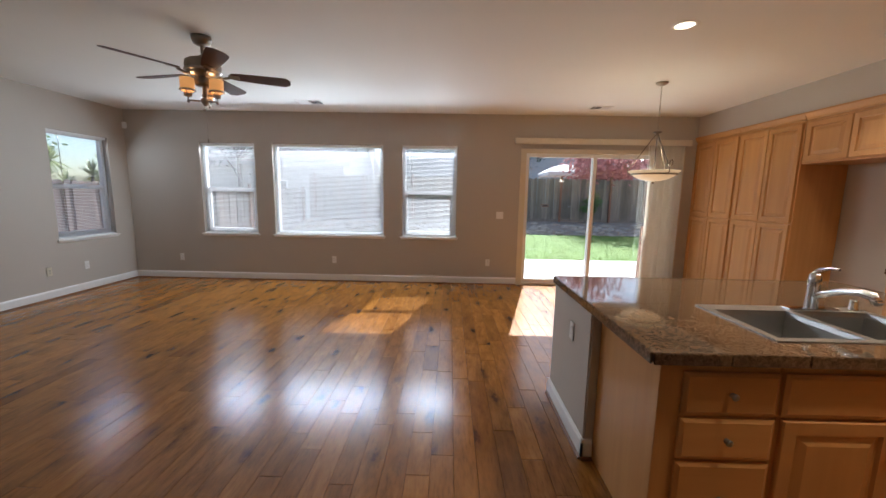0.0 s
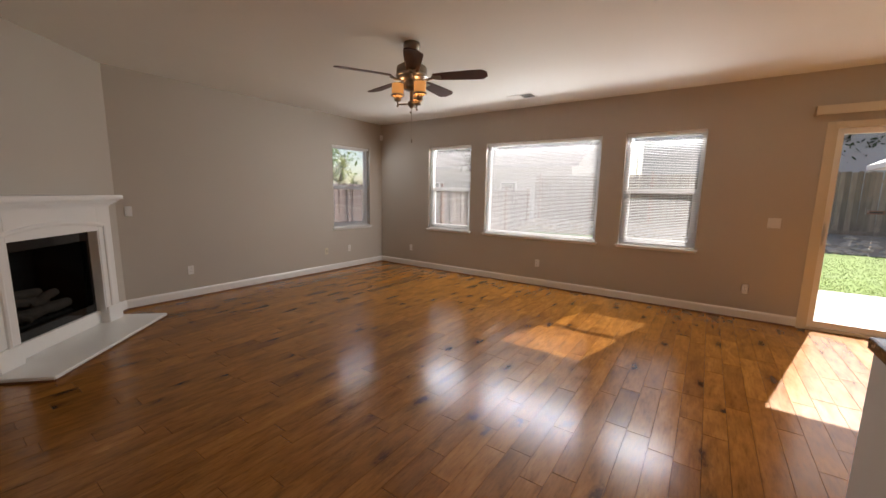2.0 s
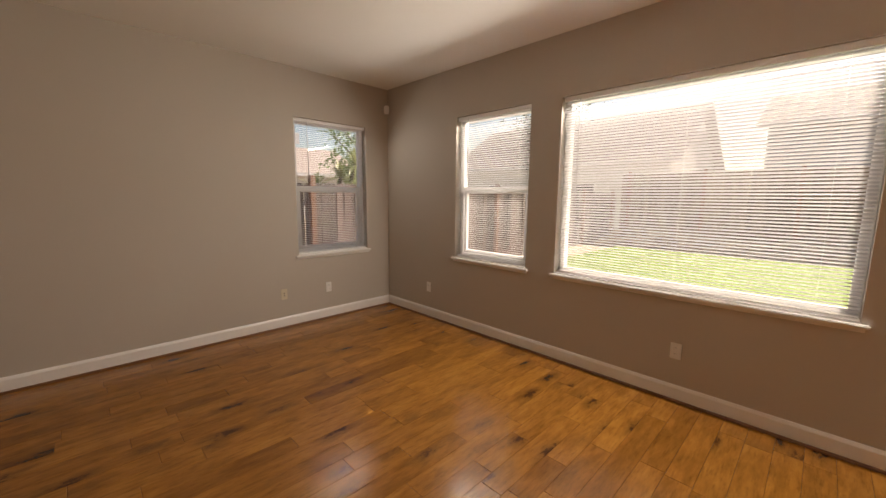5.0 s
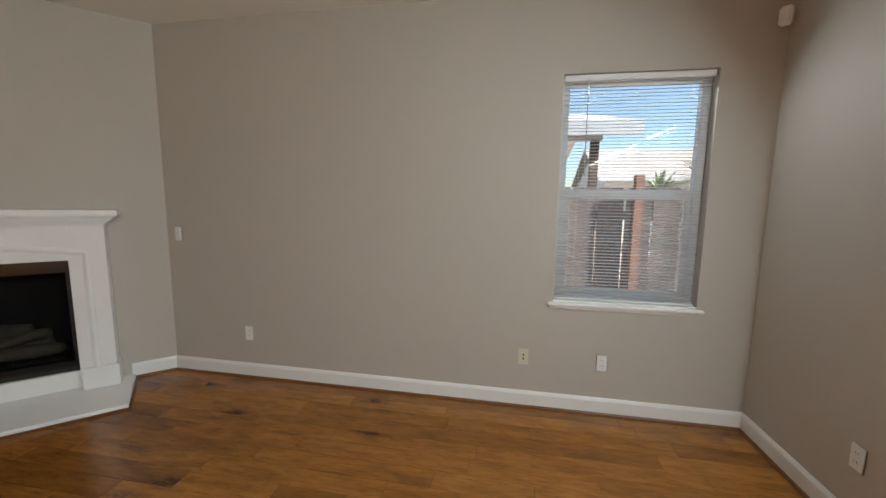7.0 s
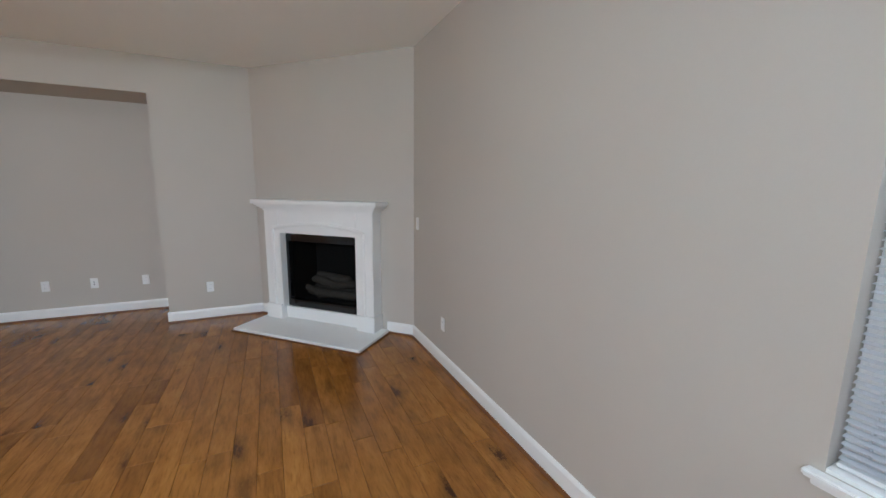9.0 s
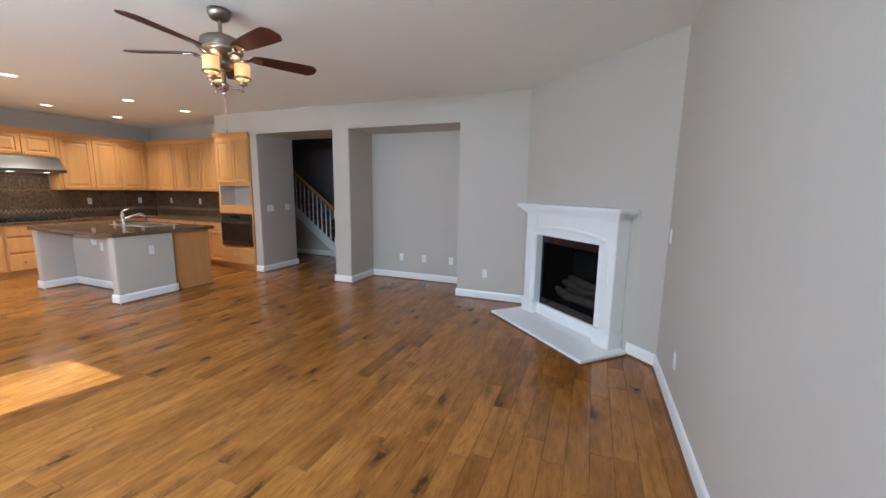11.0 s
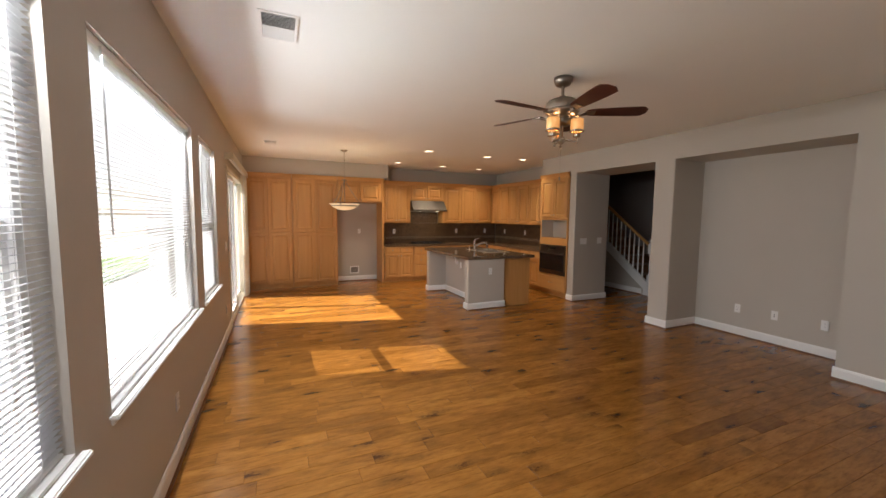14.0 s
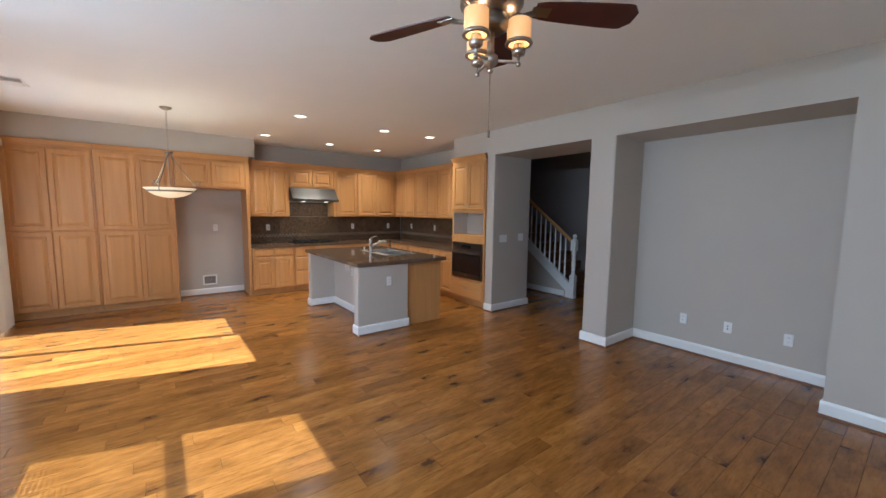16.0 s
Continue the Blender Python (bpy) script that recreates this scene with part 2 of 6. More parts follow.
def translucent_mat(name, color, amount, rough=0.4):
    m = bpy.data.materials.new(name)
    m.use_nodes = True
    nt = m.node_tree
    b = nt.nodes["Principled BSDF"]
    b.inputs["Base Color"].default_value = (*color, 1)
    b.inputs["Roughness"].default_value = rough
    tl = nt.nodes.new("ShaderNodeBsdfTranslucent")
    tl.inputs["Color"].default_value = (*color, 1)
    mx = nt.nodes.new("ShaderNodeMixShader")
    mx.inputs["Fac"].default_value = amount
    nt.links.new(b.outputs["BSDF"], mx.inputs[1])
    nt.links.new(tl.outputs["BSDF"], mx.inputs[2])
    nt.links.new(mx.outputs["Shader"], nt.nodes["Material Output"].inputs["Surface"])
    return m


def glow_mat(name, color, strength, base=(0.8, 0.8, 0.8)):
    m = mat(name, base, 0.4)
    b = m.node_tree.nodes["Principled BSDF"]
    b.inputs["Emission Color"].default_value = (*color, 1)
    b.inputs["Emission Strength"].default_value = strength
    return m


M_WALL = mat("taupe_wall_paint", (0.525, 0.478, 0.422), 0.62, var=0.035, scale=1.3, bump=0.10, bscale=90)
# taupe wall paint again, its colour darkened to carry the stairwell's shadow
M_WALL_SHADED = mat("shaded_stairwell_paint", (0.30, 0.265, 0.25), 0.7, var=0.04, scale=1.3, bump=0.1, bscale=90)
M_CEIL = mat("ceiling_paint", (0.89, 0.885, 0.86), 0.75, var=0.03, scale=1.1, bump=0.22, bscale=55)
M_TRIM = mat("white_trim_paint", (0.86, 0.85, 0.83), 0.35, var=0.03, scale=5, bump=0.03, bscale=60)
M_VINYL = mat("white_vinyl", (0.87, 0.87, 0.87), 0.35, var=0.02, scale=8)
M_CREAM = mat("cream_door_paint", (0.72, 0.66, 0.54), 0.4, var=0.03, scale=5)
M_PLATE = mat("switch_plate_plastic", (0.88, 0.87, 0.85), 0.35, var=0.02, scale=30)
M_ALMOND = mat("almond_plastic", (0.70, 0.64, 0.50), 0.35, var=0.02, scale=30)
M_BOXGREY = mat("grey_box_plastic", (0.22, 0.20, 0.185), 0.6, var=0.1, scale=30)
M_DARK = mat("dark_slot", (0.03, 0.03, 0.03), 0.6, var=0.2, scale=40)
M_FLOOR = wood_floor_mat("scraped_maple_floor", "object")
M_FLOOR_FAR = wood_floor_mat("scraped_maple_floor_joined", "island")
M_SUB = mat("floor_joint", (0.13, 0.056, 0.02), 0.8, var=0.2, scale=20)
M_SHOE = mat("stained_shoe_moulding", (0.17, 0.065, 0.02), 0.4, var=0.25, scale=8, stretch=(3, 3, 3))
M_CAB = cabinet_wood_mat("honey_maple", 2)
M_CAB_H = cabinet_wood_mat("honey_maple_level", 1)
M_CAB_X = cabinet_wood_mat("honey_maple_level_x", 0)
M_GRAN = granite_mat("brown_granite", (0.062, 0.037, 0.022), (0.155, 0.098, 0.060), (0.270, 0.185, 0.122), 0.05, 58.0)
M_SPLASH = granite_mat("backsplash_stone", (0.042, 0.025, 0.013), (0.145, 0.088, 0.046), (0.26, 0.175, 0.105), 0.45, 30.0)
M_MOSAIC = granite_mat("mosaic_stone", (0.18, 0.135, 0.095), (0.36, 0.285, 0.21), (0.50, 0.42, 0.33), 0.4, 60.0)
M_GROUT = mat("grout", (0.10, 0.075, 0.055), 0.85, var=0.15, scale=60)
M_STEEL = mat("brushed_steel", (0.15, 0.14, 0.13), 0.38, 1.0, var=0.06, scale=30, bump=0.04, bscale=200, stretch=(1, 1, 14))
M_CHROME = mat("chrome", (0.75, 0.75, 0.76), 0.08, 1.0, var=0.02, scale=20)
M_NICKEL = mat("brushed_nickel", (0.42, 0.38, 0.33), 0.32, 1.0, var=0.08, scale=25)
M_BLACK = mat("black_glass", (0.012, 0.012, 0.013), 0.08, var=0.1, scale=10)
M_IRON = mat("black_cast_iron", (0.02, 0.02, 0.02), 0.5, var=0.2, scale=40, bump=0.1)
M_SOOT = mat("firebox_black", (0.008, 0.007, 0.006), 0.75, var=0.3, scale=12, bump=0.2, bscale=40)
M_LOG = mat("ceramic_log", (0.10, 0.085, 0.07), 0.9, var=0.6, scale=14, bump=0.9, bscale=40)
M_BLADE = mat("mahogany_blade", (0.060, 0.012, 0.008), 0.5, var=0.45, scale=9, stretch=(1, 1, 1))
M_PEWTER = mat("antique_pewter", (0.28, 0.24, 0.20), 0.35, 1.0, var=0.15, scale=25)
M_SHADE = glow_mat("amber_glass_shade", (1.0, 0.42, 0.12), 0.16, (0.70, 0.42, 0.18))
M_BOWL = glow_mat("alabaster_bowl", (1.0, 0.70, 0.38), 0.13, (0.78, 0.68, 0.52))
M_LENS = glow_mat("lamp_lens", (1.0, 0.84, 0.58), 0.9)
M_GLASS = glass_mat("window_glass")
M_FIREGLASS = glass_mat("smoked_fire_glass", (0.7, 0.7, 0.7), 0.05, (0.002, 0.018))
M_SLAT = translucent_mat("blind_slat", (0.74, 0.75, 0.77), 0.29)
M_VANE = translucent_mat("vertical_vane", (0.86, 0.83, 0.77), 0.45)
M_SINK = mat("satin_sink_steel", (0.42, 0.41, 0.40), 0.40, 1.0, var=0.05, scale=30, bump=0.03, bscale=200)
M_SCREEN = mat("screen_frame", (0.62, 0.62, 0.63), 0.4, 0.0, var=0.03)
M_CONC = mat("patio_concrete", (0.50, 0.485, 0.46), 0.85, var=0.12, scale=2.5, bump=0.15, bscale=60)
M_SOIL = mat("ground_soil", (0.37, 0.295, 0.225), 0.95, var=0.35, scale=3, bump=0.5, bscale=20)
M_LAWN = mat("lawn_base", (0.115, 0.195, 0.018), 0.9, var=0.35, scale=2.0, bump=0.5, bscale=60)
M_GRASS = mat("grass_blade", (0.125, 0.210, 0.020), 0.9, spec=0.1, var=0.25, scale=2.2)
M_STONE = mat("border_stone", (0.50, 0.41, 0.32), 0.85, var=0.35, scale=4, bump=0.5, bscale=25)
M_FENCE = mat("weathered_fence_board", (0.225, 0.18, 0.15), 0.85, var=0.45, pieces=0.32, scale=3.0, bump=0.4, bscale=20, stretch=(4, 4, 0.6))
M_FENCE_W = mat("brown_fence_board", (0.15, 0.118, 0.115), 0.85, var=0.5, pieces=0.55, scale=3.0, bump=0.4, bscale=20, stretch=(4, 4, 0.6))
M_POST = mat("red_fence_post", (0.25, 0.115, 0.075), 0.8, var=0.3, scale=3, stretch=(4, 4, 0.6))
M_BOARD = mat("orange_cedar", (0.22, 0.115, 0.075), 0.7, var=0.25, scale=5, stretch=(6, 6, 0.8))
M_STUCCO = mat("stucco", (0.55, 0.54, 0.51), 0.9, var=0.06, scale=2, bump=0.3, bscale=50)
M_STUCCO_B = mat("blue_grey_siding", (0.34, 0.37, 0.40), 0.8, var=0.08, scale=2)
M_ROOF = mat("roof_tile", (0.25, 0.215, 0.205), 0.85, var=0.35, scale=5, bump=0.5, bscale=12)
M_ROOF_G = mat("grey_roof_shingle", (0.17, 0.155, 0.15), 0.9, var=0.35, scale=6, bump=0.5, bscale=14)
M_ROOF_P = mat("pale_roof_shingle", (0.40, 0.385, 0.41), 0.85, var=0.25, scale=6, bump=0.5, bscale=14)
M_FASCIA = mat("fascia_paint", (0.50, 0.50, 0.52), 0.6, var=0.05)
M_CANVAS = mat("white_canvas", (0.80, 0.80, 0.80), 0.8, var=0.03, scale=2)
M_BARK = mat("bark", (0.11, 0.075, 0.055), 0.9, var=0.4, scale=12, bump=0.8, bscale=30)
M_LEAF_R = translucent_mat("plum_leaf", (0.42, 0.19, 0.19), 0.35)
M_LEAF_G = translucent_mat("green_leaf", (0.14, 0.22, 0.07), 0.4)
M_LEAF_Y = translucent_mat("yucca_leaf", (0.30, 0.34, 0.17), 0.3)
M_LEAF_D = translucent_mat("conifer_needle", (0.035, 0.06, 0.03), 0.2)


# ---- mesh helpers ----
def bx(bm, x0, y0, z0, x1, y1, z1, bev=0.0):
    """Adds a box, with rounded edges if bev is given."""
    tmp = bm if not bev else bmesh.new()
    vs = [tmp.verts.new(p) for p in ((x0, y0, z0), (x1, y0, z0), (x1, y1, z0), (x0, y1, z0), (x0, y0, z1), (x1, y0, z1), (x1, y1, z1), (x0, y1, z1))]
    for f in ((3, 2, 1, 0), (4, 5, 6, 7), (0, 1, 5, 4), (1, 2, 6, 5), (2, 3, 7, 6), (3, 0, 4, 7)):
        tmp.faces.new([vs[i] for i in f])
    if bev:
        bmesh.ops.bevel(tmp, geom=tmp.edges[:], offset=bev, segments=2, affect="EDGES")
        merge(bm, tmp)
    return bm


def merge(bm, other, m=None):
    """Adds other's geometry to bm, and frees other."""
    table = {}
    for v in other.verts:
        table[v] = bm.verts.new(m @ v.co if m else v.co)
    for f in other.faces:
        g = bm.faces.new([table[v] for v in f.verts])
        g.smooth = f.smooth
    other.free()
    return bm


def box(x0, y0, z0, x1, y1, z1, bev=0.0):
    return bx(bmesh.new(), x0, y0, z0, x1, y1, z1, bev)


def lathe(profile, seg=24, center=(0, 0, 0)):
    """A turned body from (radius, height) pairs, from the bottom up."""
    bm = bmesh.new()
    cx, cy, cz = center
    rings = []
    for r, z in profile:
        if r < 1e-5:
            rings.append([bm.verts.new((cx, cy, cz + z))])
        else:
            rings.append([bm.verts.new((cx + r * math.cos(2 * math.pi * i / seg), cy + r * math.sin(2 * math.pi * i / seg), cz + z)) for i in range(seg)])
    for a, b in zip(rings, rings[1:]):
        for i in range(seg):
            j = (i + 1) % seg
            q = [a[i % len(a)], a[j % len(a)], b[j % len(b)], b[i % len(b)]]
            q = list(dict.fromkeys(q))
            if len(q) > 2:
                bm.faces.new(q).smooth = True
    bmesh.ops.recalc_face_normals(bm, faces=bm.faces[:])
    return bm


def tube(points, r, seg=10, closed_ends=True):
    """A round bar along points; r: a radius, or one for each point."""
    bm = bmesh.new()
    pts = [Vector(p) for p in points]
    rs = [r] * len(pts) if isinstance(r, (int, float)) else r
    up = Vector((0, 0, 1))
    rings = []
    for i, p in enumerate(pts):
        d = (pts[min(i + 1, len(pts) - 1)] - pts[max(i - 1, 0)]).normalized()
        ref = up if abs(d.z) < 0.95 else Vector((1, 0, 0))
        a = d.cross(ref).normalized()
        b = d.cross(a).normalized()
        rings.append([bm.verts.new(p + rs[i] * (a * math.cos(2 * math.pi * k / seg) + b * math.sin(2 * math.pi * k / seg))) for k in range(seg)])
    for u, w in zip(rings, rings[1:]):
        for k in range(seg):
            bm.faces.new((u[k], u[(k + 1) % seg], w[(k + 1) % seg], w[k])).smooth = True
    if closed_ends:
        bm.faces.new(rings[0])
        bm.faces.new(rings[-1])
    bmesh.ops.recalc_face_normals(bm, faces=bm.faces[:])
    return bm


def prism(poly, z0, z1):
    """A slab with the outline poly."""
    bm = bmesh.new()
    lo = [bm.verts.new((x, y, z0)) for x, y in poly]
    hi = [bm.verts.new((x, y, z1)) for x, y in poly]
    bm.faces.new(lo[::-1])
    bm.faces.new(hi)
    n = len(poly)
    for i in range(n):
        bm.faces.new((lo[i], lo[(i + 1) % n], hi[(i + 1) % n], hi[i]))
    bmesh.ops.recalc_face_normals(bm, faces=bm.faces[:])
    return bm


def mesh_of(name, bm, material):
    me = bpy.data.meshes.new(name)
    bm.to_mesh(me)
    bm.free()
    me.materials.append(material)
    return me


def part(name, bm, material, parent, label=""):
    ob = new(name, mesh_of(name, bm, material))
    ob.parent = parent
    return tagged(ob, label)


def share(name, me, parent, m):
    """Another piece on a mesh that exists already."""
    ob = new(name, me)
    ob.parent = parent
    ob.matrix_basis = m
    return ob


def solid(name, bm, material, label="", category="", kind="", group=""):
    return tagged(new(name, mesh_of(name, bm, material)), label, category, group, kind)


def thing(name, label, category, m=None, group="", kind=""):
    ob = tagged(new(name), label, category, group, kind)
    ob.empty_display_size = 0.1
    if m is not None:
        ob.matrix_basis = m
    return ob


# ---- the room's shell ----
W, E, N, S = -4.95, 4.75, 6.20, 0.57
C = 2.74
TH = 0.15
WIN_Z = (0.775, 2.245)
WINDOWS = [(-3.745, -2.845), (-2.553, -0.752), (-0.447, 0.440)]
WEST_WIN = (4.985, 5.87)
DOOR = (1.50, 4.00, 2.20)


def wall_x(name, y0, y1, x0, x1, z0, z1, holes, label):
    """A wall along x, with holes (x0, x1, z0, z1) through it."""
    bm = bmesh.new()
    x = x0
    for a, b, c, d in sorted(holes):
        if a > x:
            bx(bm, x, y0, z0, a, y1, z1)
        if c > z0:
            bx(bm, a, y0, z0, b, y1, c)
        if d < z1:
            bx(bm, a, y0, d, b, y1, z1)
        x = b
    if x < x1:
        bx(bm, x, y0, z0, x1, y1, z1)
    return solid(name, bm, M_WALL, label, "wall", "structure")


def wall_y(name, x0, x1, y0, y1, z0, z1, holes, label):
    ob = wall_x(name, -x1, -x0, y0, y1, z0, z1, holes, label)
    ob.matrix_basis = pose(0, 0, 0, 0, 0, 90)
    return ob


wall_x("wall_north", N, N + TH, W - TH, E + TH, -0.1, C + 0.1,
       [(a, b, *WIN_Z) for a, b in WINDOWS] + [(DOOR[0], DOOR[1], -0.02, DOOR[2])], "taupe painted wall with three windows and a patio door")
wall_y("wall_west", W - TH, W, S - 1.2, N, -0.1, C + 0.1, [(*WEST_WIN, *WIN_Z)], "taupe painted wall with one window")


def pier(x0, y0, x1, y1, r):
    """A pier with rounded upright corners, up to the beam."""
    pts = []
    for cx, cy, a0 in ((x1 - r, y1 - r, 0), (x0 + r, y1 - r, 90), (x0 + r, y0 + r, 180), (x1 - r, y0 + r, 270)):
        pts += [(cx + r * math.cos(radians(a0 + k * 22.5)), cy + r * math.sin(radians(a0 + k * 22.5))) for k in range(5)]
    bm = prism(pts, -0.1, 2.385)
    return bm


NB = -0.085
# diagonal chimney breast
K = 0.7071
FM = Matrix(((K, K, 0, -3.0 / 2 - 3.842 * K), (-K, K, 0, -3.0 / 2 + 3.842 * K), (0, 0, 1, 0), (0, 0, 0, 1)))
bm = bmesh.new()
loops = [[bm.verts.new((x, y, z)) for x, z in ((x0, z0), (x1, z0), (x1, z1), (x0, z1))]
         for x0, x1, z0, z1, y in ((-1.08, 0.96, -0.1, C, -0.48), (-1.08, 0.96, -0.1, C, 0.0), (-0.478, 0.478, 0.168, 0.99, 0.0), (-0.478, 0.478, 0.168, 0.99, -0.42))]
for u, v in zip(loops, loops[1:]):
    for k in range(4):
        bm.faces.new((u[k], u[(k + 1) % 4], v[(k + 1) % 4], v[k]))
bm.faces.new(loops[0])
bm.faces.new(loops[-1])
bmesh.ops.recalc_face_normals(bm, faces=bm.faces[:])
bm.transform(FM)
solid("wall_fireplace", bm, M_WALL, "taupe diagonal corner wall behind the fireplace", "wall", "structure")
bm = bmesh.new()
bx(bm, -3.57, -0.45, -0.1, -2.64, S - 0.01, C)
bx(bm, -2.64, -0.45, -0.1, -0.86, NB, C)
bx(bm, -2.64, NB, 2.385, -0.86, S - 0.01, C)
solid("wall_south", bm, M_WALL, "taupe painted wall with a tall recessed niche", "wall", "structure")
solid("wall_pillar", pier(-0.86, -0.45, -0.555, S - 0.01, 0.02), M_WALL, "taupe painted pier between niche and passage", "wall", "structure")
solid("wall_header", box(-0.86, -0.25, 2.385, 1.16, S - 0.01, C), M_WALL, "taupe painted beam over the passage", "wall", "structure")
solid("wall_stub", pier(1.0, -0.27, 1.16, S - 0.01, 0.02), M_WALL, "taupe painted wall end beside the oven", "wall", "structure")
bm = bmesh.new()
bx(bm, 1.16, -0.2, -0.1, E + TH, -0.06, C)
bx(bm, 1.16, 0.05, 2.43, 1.97, S - 0.01, C)
solid("wall_kitchen_south", bm, M_WALL, "taupe painted kitchen wall", "wall", "structure")
bm = bmesh.new()
bx(bm, E, -0.06, -0.1, E + TH, N, C)
bx(bm, 4.215, 3.20, 2.43, E, N, C)
solid("wall_east", bm, M_WALL, "taupe kitchen wall with a soffit over the pantry", "wall", "structure")
solid("ceiling", box(W - TH, -0.45, C, E + TH, N + TH, C + 0.12), M_CEIL, "off-white lightly textured ceiling", "ceiling", "structure")
# hall and stairwell behind the passage, walls coloured darker for the shade there
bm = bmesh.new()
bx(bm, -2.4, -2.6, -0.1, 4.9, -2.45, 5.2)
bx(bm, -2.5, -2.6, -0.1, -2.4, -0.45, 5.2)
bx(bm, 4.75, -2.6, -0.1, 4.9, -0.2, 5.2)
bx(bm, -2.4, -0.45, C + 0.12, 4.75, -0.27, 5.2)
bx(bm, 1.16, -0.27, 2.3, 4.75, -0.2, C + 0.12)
solid("wall_hall", bm, M_WALL_SHADED, "taupe stairwell walls with their shadow put into the colour", "wall", "structure")
solid("ceiling_hall", box(-2.5, -2.6, 5.2, 4.9, -0.2, 5.3), M_CEIL, "off-white stairwell ceiling", "ceiling", "structure")
solid("floor", box(W, -2.45, -0.12, E, N + 0.02, -0.0045), M_SUB, "honey brown hand-scraped maple plank floor", "floor", "structure")


# ---- baseboards ----
def baseboard(p0, p1, h=0.118):
    """White board with an eased top and a stained shoe, along p0 to p1, with the room at its left hand."""
    a, b = Vector((*p0, 0)), Vector((*p1, 0))
    d = (b - a)
    length = d.length
    rot = math.degrees(math.atan2(d.y, d.x))
    m = pose(a.x, a.y, 0, 0, 0, rot)
    bm = bmesh.new()
    prof = [(0.001, 0.0), (0.015, 0.0), (0.015, h - 0.022), (0.011, h - 0.010), (0.006, h), (0.001, h)]
    va = [bm.verts.new((0, y, z)) for y, z in prof]
    vb = [bm.verts.new((length, y, z)) for y, z in prof]
    bm.faces.new(va[::-1])
    bm.faces.new(vb)
    for i in range(len(prof)):
        j = (i + 1) % len(prof)
        bm.faces.new((va[i], va[j], vb[j], vb[i]))
    bmesh.ops.recalc_face_normals(bm, faces=bm.faces[:])
    ob = solid("baseboard", bm, M_TRIM, "white painted baseboard along the wall", "baseboard", "structure")
    ob.matrix_basis = m
    bm = bmesh.new()
    prof = [(0.0155, 0.0), (0.030, 0.0), (0.028, 0.009), (0.0225, 0.015), (0.0155, 0.017)]
    va = [bm.verts.new((0, y, z)) for y, z in prof]
    vb = [bm.verts.new((length, y, z)) for y, z in prof]
    bm.faces.new(va[::-1])
    bm.faces.new(vb)
    for i in range(len(prof)):
        j = (i + 1) % len(prof)
        bm.faces.new((va[i], va[j], vb[j], vb[i]))
    bmesh.ops.recalc_face_normals(bm, faces=bm.faces[:])
    ob = solid("trim", bm, M_SHOE, "brown stained shoe moulding at the floor", "trim", "structure")
    ob.matrix_basis = m


for p0, p1 in (((1.455, N), (W, N)), ((W, N), (W, 1.95)), ((W, 1.95), (-4.74, 1.74)), ((-3.62, 0.62), (-3.57, S)), ((-3.57, S - 0.01), (-2.625, S - 0.01)),
               ((-2.64, S - 0.01), (-2.64, NB)), ((-2.64, NB), (-0.86, NB)), ((-0.86, NB), (-0.86, S - 0.01)), ((-0.875, S - 0.01), (-0.54, S - 0.01)), ((-0.555, S - 0.01), (-0.555, -0.45)),
               ((1.0, -0.27), (1.0, S - 0.01)), ((0.985, S - 0.01), (1.155, S - 0.01)), ((1.16, -0.27), (0.985, -0.27)), ((4.75, 3.36), (4.75, 4.34))):
    baseboard(p0, p1)


# ---- windows ----
def slat_mesh(x0, x1):
    """A thin crowned slat from x0 to x1."""
    bm = bmesh.new()
    n, hw, th = 5, 0.0125, 0.0007
    rows = []
    for xx in (x0, x1):
        top, bot = [], []
        for i in range(n):
            u = -1 + 2 * i / (n - 1)
            z = 0.0022 * (1 - u * u)
            top.append(bm.verts.new((xx, u * hw, z + th)))
            bot.append(bm.verts.new((xx, u * hw, z)))
        rows.append(top + bot[::-1])
    k = len(rows[0])
    for i in range(k):
        j = (i + 1) % k
        bm.faces.new((rows[0][i], rows[0][j], rows[1][j], rows[1][i]))
    bm.faces.new(rows[0])
    bm.faces.new(rows[1])
    bmesh.ops.recalc_face_normals(bm, faces=bm.faces[:])
    return mesh_of("slat", bm, M_SLAT)


